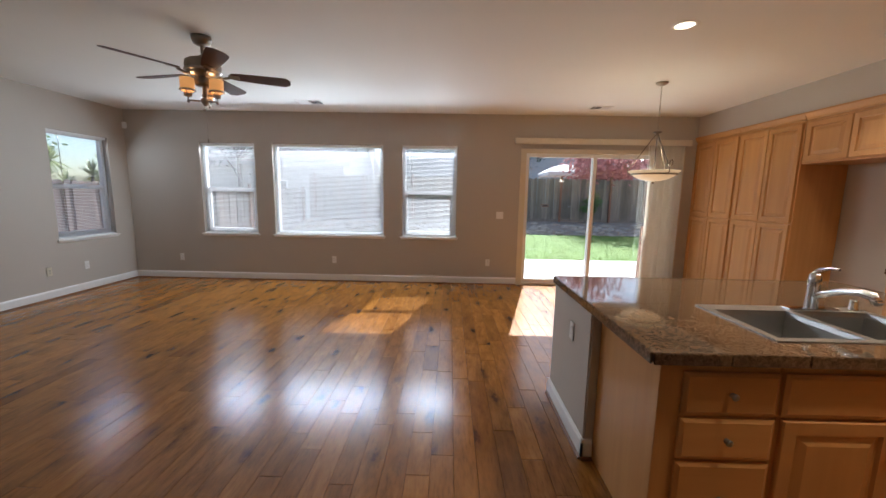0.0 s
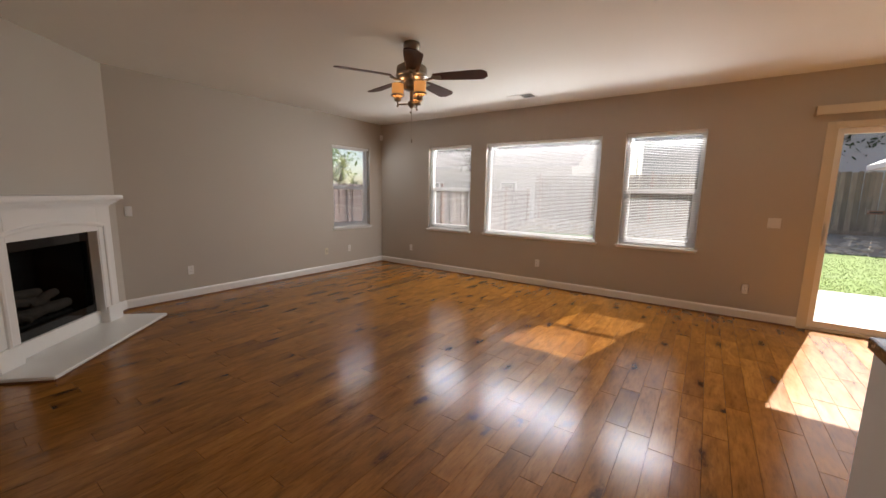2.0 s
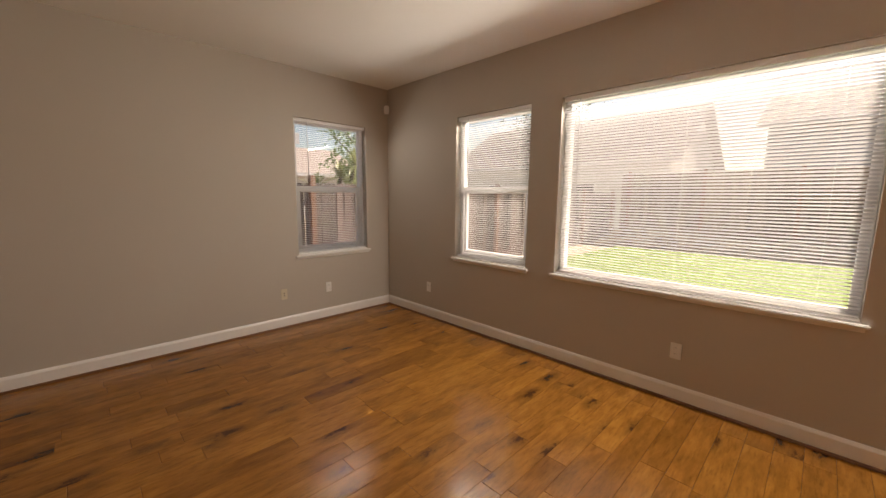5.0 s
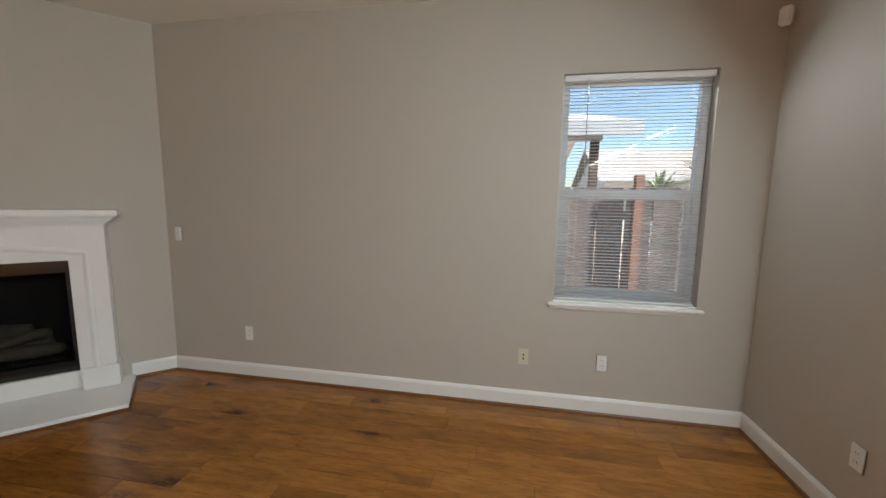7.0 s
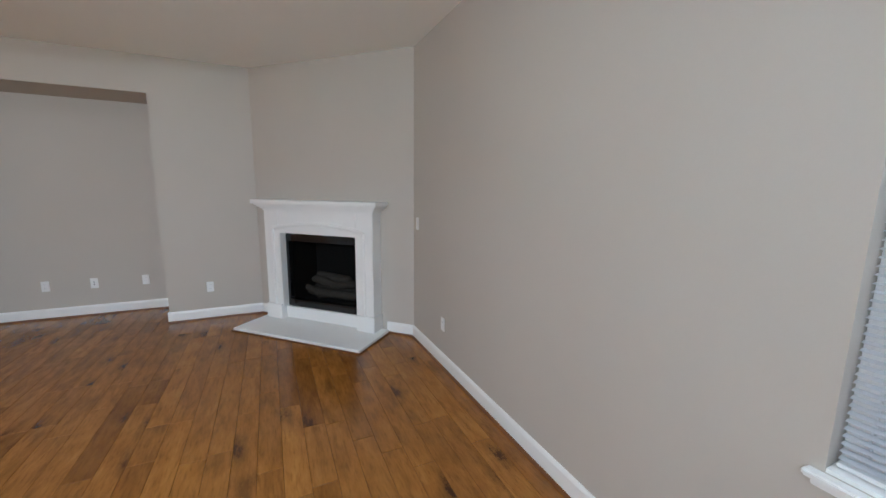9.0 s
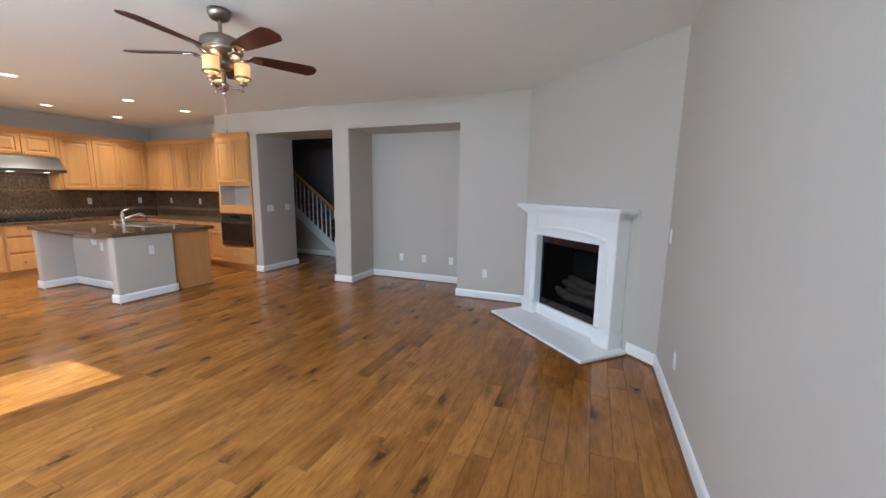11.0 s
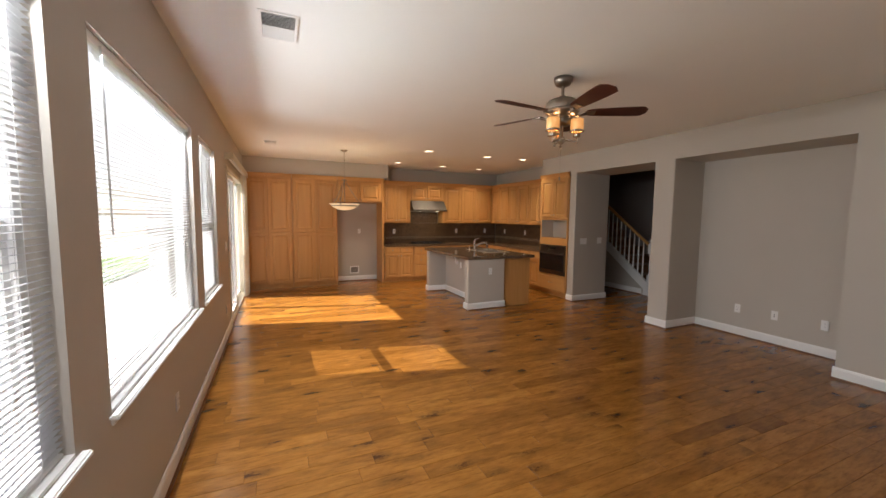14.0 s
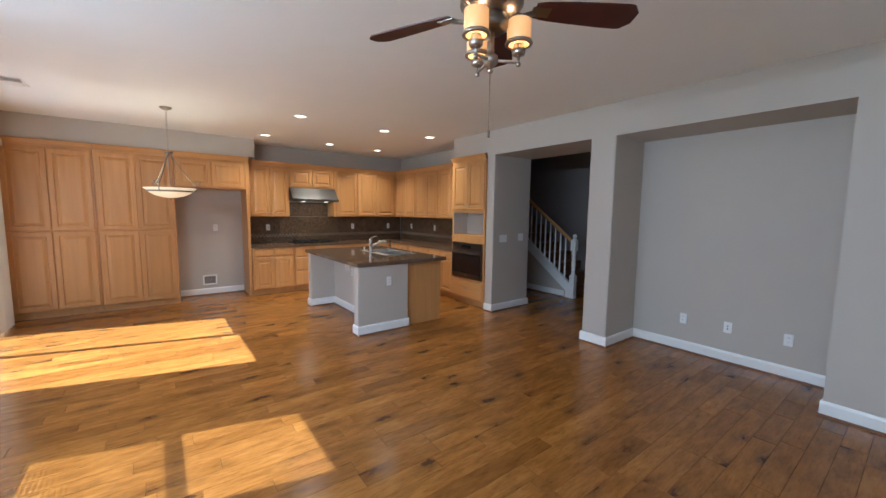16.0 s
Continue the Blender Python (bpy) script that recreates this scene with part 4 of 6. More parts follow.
def oven_tower():
    x0, x1 = 1.165, 1.965
    w = x1 - x0
    t = thing("oven_cabinet", "tall honey maple oven cabinet with an open microwave shelf", "cabinet", pose(x1, S + 0.005, 0, 0, 0, 180))
    bm = bmesh.new()
    d = 0.60
    bx(bm, 0, 0, 0.10, w, d, 0.44)
    bx(bm, 0.002, 0.07, 0.0, w - 0.002, d, 0.10)
    bx(bm, 0, 0, 0.44, 0.03, d, 2.345)
    bx(bm, w - 0.03, 0, 0.44, w, d, 2.345)
    bx(bm, 0.03, 0, 1.03, w - 0.03, d, 1.165)
    bx(bm, 0.03, 0, 1.52, w - 0.03, d, 2.345)
    bx(bm, 0.03, d - 0.15, 0.44, w - 0.03, d, 1.03)
    part("body", bm, M_CAB, t)
    bm = bmesh.new()
    bx(bm, 0.031, 0.30, 1.167, w - 0.031, 0.32, 1.519)
    bx(bm, 0.031, 0.004, 1.167, 0.037, 0.30, 1.519)
    bx(bm, w - 0.037, 0.004, 1.167, w - 0.031, 0.30, 1.519)
    bx(bm, 0.037, 0.004, 1.513, w - 0.037, 0.30, 1.519)
    part("shelf_lining", bm, M_WALL, t, "grey-taupe lining of the open shelf")
    part("outlet_cord", tube([(w - 0.12, 0.296, 1.50), (w - 0.12, 0.294, 1.30), (w - 0.10, 0.293, 1.17)], 0.004, 6), M_DARK, t)
    leaf(t, "drawer_front", 0.02, 0.12, w - 0.02, 0.41, None, M_CAB_X)
    part("pull", tube([(w / 2 - 0.05, -0.022, 0.29), (w / 2 - 0.045, -0.045, 0.285), (w / 2, -0.052, 0.278), (w / 2 + 0.045, -0.045, 0.285), (w / 2 + 0.05, -0.022, 0.29)], 0.005, 8), M_NICKEL, t, "curved dark drawer pull")
    for f in doors2(w, 1.57, 2.315, 1.62):
        leaf(t, *f)
    bm = bmesh.new()
    prof = [(0.0, 0.0), (-0.012, 0.0), (-0.016, 0.02), (-0.034, 0.055), (-0.040, 0.062), (-0.040, 0.078), (0.0, 0.078)]
    va = [bm.verts.new((-0.02, y, 2.345 + z)) for y, z in prof]
    vb = [bm.verts.new((w, y, 2.345 + z)) for y, z in prof]
    bm.faces.new(va)
    bm.faces.new(vb)
    for i in range(len(prof)):
        j = (i + 1) % len(prof)
        bm.faces.new((va[i], va[j], vb[j], vb[i]))
    bmesh.ops.recalc_face_normals(bm, faces=bm.faces[:])
    part("crown_moulding", bm, M_CAB_X, t)
    o = thing("wall_oven", "stainless steel built-in wall oven with a black glass door", "oven", pose(x1, S + 0.005, 0, 0, 0, 180))
    part("housing", box(0.035, -0.012, 0.445, w - 0.035, 0.40, 1.025, 0.003), M_STEEL, o)
    part("control_panel", box(0.04, -0.026, 0.915, w - 0.04, -0.011, 1.02, 0.003), M_STEEL, o)
    part("display", box(w / 2 - 0.11, -0.029, 0.945, w / 2 + 0.11, -0.025, 0.995), M_BLACK, o)
    dr = part("oven_door", box(0.04, -0.034, 0.455, w - 0.04, -0.011, 0.905, 0.004), M_STEEL, o)
    part("door_glass", box(0.055, -0.038, 0.53, w - 0.055, -0.033, 0.845, 0.002), M_BLACK, dr)
    part("door_handle", tube([(0.08, -0.034, 0.872), (0.08, -0.07, 0.872), (w - 0.08, -0.07, 0.872), (w - 0.08, -0.034, 0.872)], 0.010, 10), M_STEEL, dr)
    part("badge", lathe([(0.012, 0.0), (0.012, 0.003), (0, 0.003)], 14), M_CHROME, dr).matrix_basis = pose(w / 2, -0.034, 0.492, 90, 0, 0)


oven_tower()


# ---- island ----
IX0, IX1, IY0, IY1 = 1.105, 3.10, 1.372, 2.705
IW = 2.70
bm = bmesh.new()
bx(bm, 1.112, 1.99, 0, 1.24, IW, 0.856, 0.010)
bx(bm, 1.24, 2.19, 0, 2.885, 2.315, 0.856)
bx(bm, 2.885, 2.19, 0, 3.01, IW, 0.856, 0.010)
solid("wall_island", bm, M_WALL, "low taupe painted wall around the island's seating side", "low wall", "structure")
for p0, p1 in (((1.112, 1.975), (1.112, IW)), ((1.097, IW), (1.255, IW)), ((1.24, IW), (1.24, 2.315)), ((1.24, 2.315), (2.885, 2.315)), ((2.885, 2.315), (2.885, IW)), ((2.87, IW), (3.025, IW)), ((3.01, IW), (3.01, 2.19)), ((1.16, 1.99), (1.097, 1.99))):
    baseboard(p0, p1, 0.118)
CF = 1.42
cabinet("island_cabinet", "honey maple drawer base in the island", pose(1.165, CF, 0), 0.462, 0.568, 0, 0.856,
        [("drawer_front", 0.087, 0.632, 0.453, 0.807, (0.27, 0.72), M_CAB_X), ("drawer_front", 0.087, 0.444, 0.453, 0.618, (0.27, 0.53), M_CAB_X), ("drawer_front", 0.087, 0.12, 0.453, 0.430, (0.27, 0.275), M_CAB_X)], toe=0.0)
cabinet("island_cabinet", "honey maple sink base with doors under a false front", pose(1.629, CF, 0), 0.93, 0.70, 0, 0.68,
        [("drawer_front", 0.008, 0.632, 0.922, 0.807, None, M_CAB_X)] + doors2(0.93, 0.12, 0.618, 0.55), toe=0.10)
solid("sink_apron", box(1.63, CF, 0.682, 2.558, CF + 0.02, 0.855, 0.002), M_CAB_X, "honey maple rail below the sink", "cabinet panel")
cabinet("island_cabinet", "honey maple end base in the island", pose(2.561, CF, 0), 0.40, 0.70, 0, 0.856, [("drawer_front", 0.02, 0.632, 0.38, 0.807, (0.20, 0.72), M_CAB_X), ("door", 0.02, 0.12, 0.38, 0.618, (0.06, 0.55))], toe=0.10)
SINK = (1.69, 1.525, 2.49, 2.005)
tiled_top("island_worktop", IX0, IY0, IX1, IY1, 0.857, ZT, 0.305, "polished brown granite tile worktop on the island", hole=SINK)
# corbel under the overhang
bm = prism([(0, 0), (0.17, 0), (0.17, 0.03), (0.10, 0.06), (0.05, 0.12), (0.035, 0.22), (0, 0.22)], -0.02, 0.02)
cb = solid("corbel", bm, M_TRIM, "white painted bracket under the island overhang", "bracket")
cb.matrix_basis = pose(2.30, 2.316, 0.855) @ Matrix(((0, 0, 1, 0), (1, 0, 0, 0), (0, -1, 0, 0), (0, 0, 0, 1)))


def sink():
    s = thing("kitchen_sink", "double-bowl stainless steel sink set into the island", "sink")
    x0, y0, x1, y1 = SINK
    mid = (x0 + x1) / 2
    z = ZT + 0.006
    bm = bmesh.new()
    for q in ((x0 - 0.02, y0 - 0.02, x1 + 0.02, y0 + 0.018), (x0 - 0.02, y1 - 0.075, x1 + 0.02, y1 + 0.02), (x0 - 0.02, y0 + 0.018, x0 + 0.018, y1 - 0.075), (x1 - 0.018, y0 + 0.018, x1 + 0.02, y1 - 0.075), (mid - 0.018, y0 + 0.018, mid + 0.018, y1 - 0.075)):
        bx(bm, q[0], q[1], ZT + 0.0012, q[2], q[3], z, 0.0015)
    part("rim", bm, M_SINK, s)
    for a, b in ((x0 + 0.012, mid - 0.012), (mid + 0.012, x1 - 0.012)):
        bm = bmesh.new()
        c, d, zb = y0 + 0.012, y1 - 0.07, 0.715
        rings = []
        for i, zz in ((0.0, z - 0.002), (0.006, ZT - 0.02), (0.012, zb + 0.03), (0.04, zb)):
            rings.append([bm.verts.new(p) for p in ((a + i, c + i, zz), (b - i, c + i, zz), (b - i, d - i, zz), (a + i, d - i, zz))])
        for u, v in zip(rings, rings[1:]):
            for k in range(4):
                bm.faces.new((u[k], u[(k + 1) % 4], v[(k + 1) % 4], v[k]))
        bm.faces.new(rings[-1])
        bowl = part("bowl", bm, M_SINK, s)
        sm = bowl.modifiers.new("thickness", "SOLIDIFY")
        sm.thickness, sm.offset = 0.0015, 0
        part("drain", lathe([(0.045, 0), (0.045, 0.003), (0.03, 0.004), (0, 0.002)], 20, ((a + b) / 2, (c + d) / 2, zb + 0.001)), M_CHROME, bowl)
    f = thing("faucet", "chrome single-lever pull-out kitchen faucet", "faucet", pose(2.24, 1.975, z))
    part("deck_plate", box(-0.13, -0.028, 0.0, 0.13, 0.028, 0.008, 0.004), M_CHROME, f)
    part("body", lathe([(0.030, 0.008), (0.028, 0.03), (0.026, 0.12), (0.029, 0.15), (0.024, 0.185), (0.010, 0.20), (0, 0.202)], 20), M_CHROME, f)
    part("spout", tube([(0, 0.0, 0.07), (0.0, -0.06, 0.100), (0, -0.14, 0.132), (0, -0.22, 0.147), (0, -0.275, 0.142), (0, -0.300, 0.112)], [0.020, 0.019, 0.018, 0.019, 0.022, 0.019], 14), M_CHROME, f)
    part("lever", tube([(0, 0.005, 0.19), (0, -0.02, 0.215), (0, -0.075, 0.232), (0, -0.115, 0.232)], [0.014, 0.011, 0.008, 0.007], 10), M_CHROME, f)
    a = solid("air_gap", lathe([(0.021, 0), (0.021, 0.006), (0.018, 0.008), (0.018, 0.048), (0.015, 0.054), (0, 0.055)], 20, (2.46, 1.975, z)), M_CHROME, "small chrome air gap cap beside the faucet", "air gap")


sink()


# ---- fireplace, in the coordinates of the diagonal wall ----
def fireplace():
    f = thing("fireplace", "white painted fireplace surround with a moulded mantel shelf", "fireplace", FM)
    hw, op = 0.672, 0.482
    # breast with an arched inner moulding
    bm = bmesh.new()
    bx(bm, -hw, 0.001, 0.20, -op, 0.16, 1.235, 0.004)
    bx(bm, op, 0.001, 0.20, hw, 0.16, 1.235, 0.004)
    bx(bm, -op, 0.001, 0.995, op, 0.16, 1.235)
    part("surround", bm, M_TRIM, f)
    for s in (-1, 1):
        part("plinth", box(min(s * (op - 0.005), s * (hw + 0.014)), 0.001, 0.036, max(s * (op - 0.005), s * (hw + 0.014)), 0.178, 0.20, 0.005), M_TRIM, f)
    # raised moulding round the opening
    pts = [(-0.565, 0.20), (-0.565, 1.04)]
    n = 14
    for i in range(n + 1):
        u = -1 + 2 * i / n
        pts.append((u * 0.535, 1.045 + 0.055 * (1 - u * u)))
    pts += [(0.565, 1.04), (0.565, 0.20)]
    bm = bmesh.new()
    prof = [(-0.022, 0.0), (-0.018, 0.012), (0.0, 0.018), (0.014, 0.012), (0.022, 0.0)]
    rings = []
    for i, (x, z) in enumerate(pts):
        a, b = Vector(pts[max(i - 1, 0)]), Vector(pts[min(i + 1, len(pts) - 1)])
        t = (b - a).normalized()
        nrm = Vector((-t.y, t.x))
        rings.append([bm.verts.new((x + nrm.x * o, 0.159 + hgt, z + nrm.y * o)) for o, hgt in prof])
    for u, v in zip(rings, rings[1:]):
        for k in range(len(prof) - 1):
            bm.faces.new((u[k], u[k + 1], v[k + 1], v[k]))
        bm.faces.new((u[0], v[0], v[-1], u[-1]))
    bm.faces.new(rings[0])
    bm.faces.new(rings[-1])
    bmesh.ops.recalc_face_normals(bm, faces=bm.faces[:])
    part("arch_moulding", bm, M_TRIM, f)
    # mantel shelf in steps
    bm = bmesh.new()
    for ex, dep, z0, z1 in ((0.010, 0.172, 1.232, 1.250), (0.028, 0.190, 1.250, 1.268), (0.050, 0.212, 1.268, 1.288), (0.066, 0.228, 1.288, 1.302), (0.090, 0.250, 1.302, 1.345)):
        bx(bm, -hw - ex, 0.001, z0, hw + ex, dep, z1, 0.005)
    part("mantel_shelf", bm, M_TRIM, f)
    bm = bmesh.new()
    bx(bm, -op, 0.001, 0.036, op, 0.10, 0.165, 0.003)
    bx(bm, -op + 0.001, 0.001, 0.165, -op + 0.012, 0.155, 0.994)
    bx(bm, op - 0.012, 0.001, 0.165, op - 0.001, 0.155, 0.994)
    part("inner_frame", bm, M_TRIM, f)
    g = thing("gas_insert", "black gas fireplace insert with ceramic logs behind glass", "fireplace insert", FM)
    bm = bmesh.new()
    bx(bm, -0.470, -0.416, 0.175, 0.470, -0.405, 0.985)
    bx(bm, -0.470, -0.405, 0.175, -0.455, 0.010, 0.985)
    bx(bm, 0.455, -0.405, 0.175, 0.470, 0.010, 0.985)
    bx(bm, -0.455, -0.405, 0.970, 0.455, 0.010, 0.985)
    bx(bm, -0.455, -0.405, 0.175, 0.455, 0.010, 0.190)
    part("firebox", bm, M_SOOT, g)
    bm = bmesh.new()
    bx(bm, -op + 0.013, 0.012, 0.90, op - 0.013, 0.075, 0.993, 0.003)
    bx(bm, -op + 0.013, 0.012, 0.166, op - 0.013, 0.075, 0.245, 0.003)
    bx(bm, -op + 0.013, 0.012, 0.245, -op + 0.05, 0.075, 0.90, 0.003)
    bx(bm, op - 0.05, 0.012, 0.245, op - 0.013, 0.075, 0.90, 0.003)
    part("face_frame", bm, M_BLACK, g)
    part("bed", box(-0.34, -0.33, 0.190, 0.34, -0.03, 0.245, 0.012), M_SOOT, g, "dark ember bed")
    grate = bmesh.new()
    for i in range(7):
        bx(grate, -0.27 + i * 0.09 - 0.006, -0.28, 0.246, -0.27 + i * 0.09 + 0.006, -0.06, 0.262)
    part("log_grate", grate, M_IRON, g)
    for x, z, half, rise, yy, rad in ((-0.02, 0.315, 0.33, 0.010, -0.07, 0.052), (0.03, 0.335, 0.30, -0.012, -0.22, 0.062), (0.10, 0.415, 0.20, 0.035, -0.14, 0.044), (-0.13, 0.405, 0.15, -0.030, -0.12, 0.040), (0.05, 0.470, 0.23, 0.018, -0.19, 0.046), (0.22, 0.330, 0.10, 0.045, -0.05, 0.034)):
        r = random.Random(int(1000 * (x + 1) + 7 * z))
        pts = [(x + half * u, yy + r.uniform(-0.014, 0.014), z + rise * u + r.uniform(-0.008, 0.008)) for u in (-1, -0.92, -0.5, -0.1, 0.35, 0.7, 0.93, 1)]
        part("log", tube(pts, [rad * q * r.uniform(0.9, 1.1) for q in (0.62, 0.92, 1.0, 0.94, 1.06, 0.97, 0.88, 0.6)], 11), M_LOG, g)
    p = part("glass", box(-0.432, 0.071, 0.246, 0.432, 0.074, 0.899), M_FIREGLASS, g)
    p.visible_shadow = False
    h = thing("hearth", "white painted low hearth slab in front of the fireplace", "hearth", FM)
    part("slab", box(-0.762, 0.001, 0.0, 0.757, 0.57, 0.034, 0.006), M_TRIM, h)
    bm = bmesh.new()
    bx(bm, -0.776, 0.572, 0.0, 0.771, 0.584, 0.014, 0.003)
    bx(bm, -0.776, 0.03, 0.0, -0.764, 0.571, 0.014, 0.003)
    bx(bm, 0.759, 0.03, 0.0, 0.771, 0.571, 0.014, 0.003)
    part("shoe_moulding", bm, M_SHOE, h)


fireplace()


# ---- ceiling fan ----
def ceiling_fan():
    f = thing("ceiling_fan", "pewter ceiling fan with five dark mahogany blades and lit amber lamps", "ceiling fan", pose(-1.77, 3.345, C))
    part("canopy", lathe([(0.0, -0.075), (0.035, -0.075), (0.062, -0.060), (0.075, -0.030), (0.075, -0.001), (0, -0.001)], 28), M_PEWTER, f)
    part("downrod", lathe([(0.0125, -0.17), (0.0125, -0.07)], 14), M_PEWTER, f)
    part("motor", lathe([(0, -0.33), (0.085, -0.33), (0.12, -0.312), (0.135, -0.285), (0.138, -0.235), (0.132, -0.205), (0.10, -0.185), (0.04, -0.165), (0.02, -0.15), (0, -0.15)], 32), M_PEWTER, f)
    part("band", lathe([(0.132, -0.290), (0.142, -0.286), (0.142, -0.272), (0.136, -0.268)], 32), M_NICKEL, f)
    part("lower_housing", lathe([(0, -0.40), (0.055, -0.40), (0.075, -0.385), (0.080, -0.36), (0.07, -0.34), (0.07, -0.325), (0, -0.325)], 28), M_PEWTER, f)
    bm = bmesh.new()
    ln = [(0.20, 0.042), (0.25, 0.055), (0.38, 0.066), (0.52, 0.074), (0.62, 0.077), (0.645, 0.073), (0.682, 0.034)]
    outline = [(x, w) for x, w in ln] + [(x, -w) for x, w in ln[::-1]]
    blade = mesh_of("blade", prism(outline, -0.003, 0.003), M_BLADE)
    iron = bmesh.new()
    merge(iron, tube([(0.09, 0, -0.02), (0.14, 0.0, -0.03), (0.20, 0, -0.012)], [0.013, 0.010, 0.012], 8))
    bx(iron, 0.185, -0.030, -0.010, 0.27, 0.030, -0.0035, 0.002)
    iron = mesh_of("blade_iron", iron, M_PEWTER)
    for k in range(5):
        a = 23 + 72 * k
        b = share("blade", blade, f, pose(0, 0, -0.292, 0, 0, a) @ pose(0, 0, 0, -12, 0, 0))
        share("blade_iron", iron, f, pose(0, 0, -0.292, 0, 0, a) @ pose(0, 0, 0, -12, 0, 0))
    kit = 0.045
    part("stem", lathe([(0.016, -0.56 + kit), (0.016, -0.40)], 14), M_PEWTER, f)
    part("hub", lathe([(0, -0.605), (0.012, -0.60), (0.030, -0.58), (0.036, -0.565), (0.034, -0.548), (0.016, -0.535), (0, -0.535)], 20, (0, 0, kit)), M_NICKEL, f)
    for k in range(3):
        a = math.radians(106 + 120 * k)
        c, s = math.cos(a), math.sin(a)
        r = 0.125
        arm = part("lamp_arm", tube([(0.02 * c, 0.02 * s, -0.565), (0.08 * c, 0.08 * s, -0.572), (r * c, r * s, -0.575), (r * c, r * s, -0.545)], 0.008, 8), M_NICKEL, f)
        arm.location.z = kit
        part("finial", lathe([(0, -0.598), (0.011, -0.593), (0.011, -0.58), (0.005, -0.575)], 12, (r * c, r * s, 0)), M_NICKEL, arm)
        part("socket_cup", lathe([(0.010, -0.550), (0.027, -0.546), (0.030, -0.540), (0.030, -0.518), (0.024, -0.513), (0.024, -0.499), (0.0, -0.499)], 20, (r * c, r * s, 0)), M_NICKEL, arm)
        part("gallery_ring", lathe([(0.045, -0.503), (0.059, -0.503), (0.062, -0.498), (0.059, -0.489), (0.0535, -0.489)], 24, (r * c, r * s, 0)), M_NICKEL, arm)
        part("shade", lathe([(0.047, -0.500), (0.053, -0.494), (0.053, -0.400), (0.050, -0.398), (0.050, -0.494), (0.047, -0.498)], 24, (r * c, r * s, 0)), M_SHADE, arm, "lit amber glass cylinder shade")
        ld = bpy.data.lights.new("fan_lamp", "POINT")
        ld.energy, ld.color, ld.shadow_soft_size = FAN_POWER, (1.0, 0.72, 0.42), 0.02
        new("fan_lamp", ld).location = (-1.77 + r * c, 3.345 + r * s, C - 0.425 + kit)
    ch = part("pull_chain", tube([(0.0, 0.0, -0.555), (0.002, 0.001, -0.83)], 0.0016, 6), M_NICKEL, f)
    part("chain_weight", lathe([(0, -0.865), (0.006, -0.86), (0.007, -0.835), (0.003, -0.828), (0, -0.827)], 10, (0.002, 0.001, 0)), M_PEWTER, ch)
    ch = part("pull_chain", tube([(-0.03, 0.03, -0.40), (-0.035, 0.035, -0.575)], 0.0014, 6), M_NICKEL, f)
    part("chain_weight", lathe([(0, -0.595), (0.010, -0.592), (0.014, -0.583), (0.010, -0.574), (0, -0.571)], 12, (-0.035, 0.035, 0)), M_NICKEL, ch)


ceiling_fan()


# ---- pendant over the breakfast corner ----
def pendant():
    p = thing("pendant_lamp", "alabaster bowl pendant with scrolled metal arms on a chain", "pendant lamp", pose(2.66, 4.45, C))
    part("canopy", lathe([(0, -0.035), (0.03, -0.032), (0.062, -0.012), (0.065, -0.001), (0, -0.001)], 24), M_NICKEL, p)
    bm = bmesh.new()
    for i in range(16):
        z = -0.05 - i * 0.030
        c = [(0.008 * math.cos(t) * (1 if i % 2 else 0.2), 0.008 * math.cos(t) * (0.2 if i % 2 else 1), z + 0.019 * math.sin(t)) for t in [k * math.pi / 5 for k in range(11)]]
        merge(bm, tube(c, 0.0022, 5, False))
    part("chain", bm, M_NICKEL, p)
    part("hook_plate", lathe([(0, -0.575), (0.02, -0.57), (0.012, -0.55), (0.05, -0.535), (0.045, -0.528), (0, -0.522)], 20), M_PEWTER, p)
    part("rod", lathe([(0.006, -0.95), (0.006, -0.55)], 10), M_PEWTER, p)
    for k in range(3):
        a = math.radians(35 + 120 * k)
        c, s = math.cos(a), math.sin(a)
        pts = [(0.015, -0.56), (0.10, -0.69), (0.19, -0.83), (0.245, -0.905), (0.275, -0.925), (0.305, -0.915), (0.316, -0.885), (0.297, -0.862), (0.268, -0.868), (0.258, -0.90), (0.272, -0.945), (0.268, -0.985), (0.225, -1.012)]
        part("scroll_arm", tube([(r * c, r * s, z) for r, z in pts], 0.0055, 8), M_PEWTER, p)
    part("bowl", lathe([(0, -1.150), (0.07, -1.144), (0.15, -1.122), (0.215, -1.086), (0.245, -1.050), (0.270, -1.038), (0.269, -1.031), (0.240, -1.043), (0.208, -1.078), (0.145, -1.113), (0.068, -1.135), (0, -1.141)], 36, (0, 0, 0.07)), M_BOWL, p, "lit cream alabaster glass bowl")
    part("band", lathe([(0.230, -1.080), (0.240, -1.072), (0.246, -1.062), (0.238, -1.064)], 36, (0, 0, 0.07)), M_PEWTER, p)
    part("finial", lathe([(0, -1.180), (0.010, -1.173), (0.014, -1.160), (0.006, -1.151), (0, -1.150)], 12, (0, 0, 0.07)), M_PEWTER, p)
    ld = bpy.data.lights.new("pendant_lamp", "POINT")
    ld.energy, ld.color, ld.shadow_soft_size = PENDANT_POWER, WARM, 0.05
    new("pendant_bulb", ld).location = (2.66, 4.45, C - 0.96)


pendant()

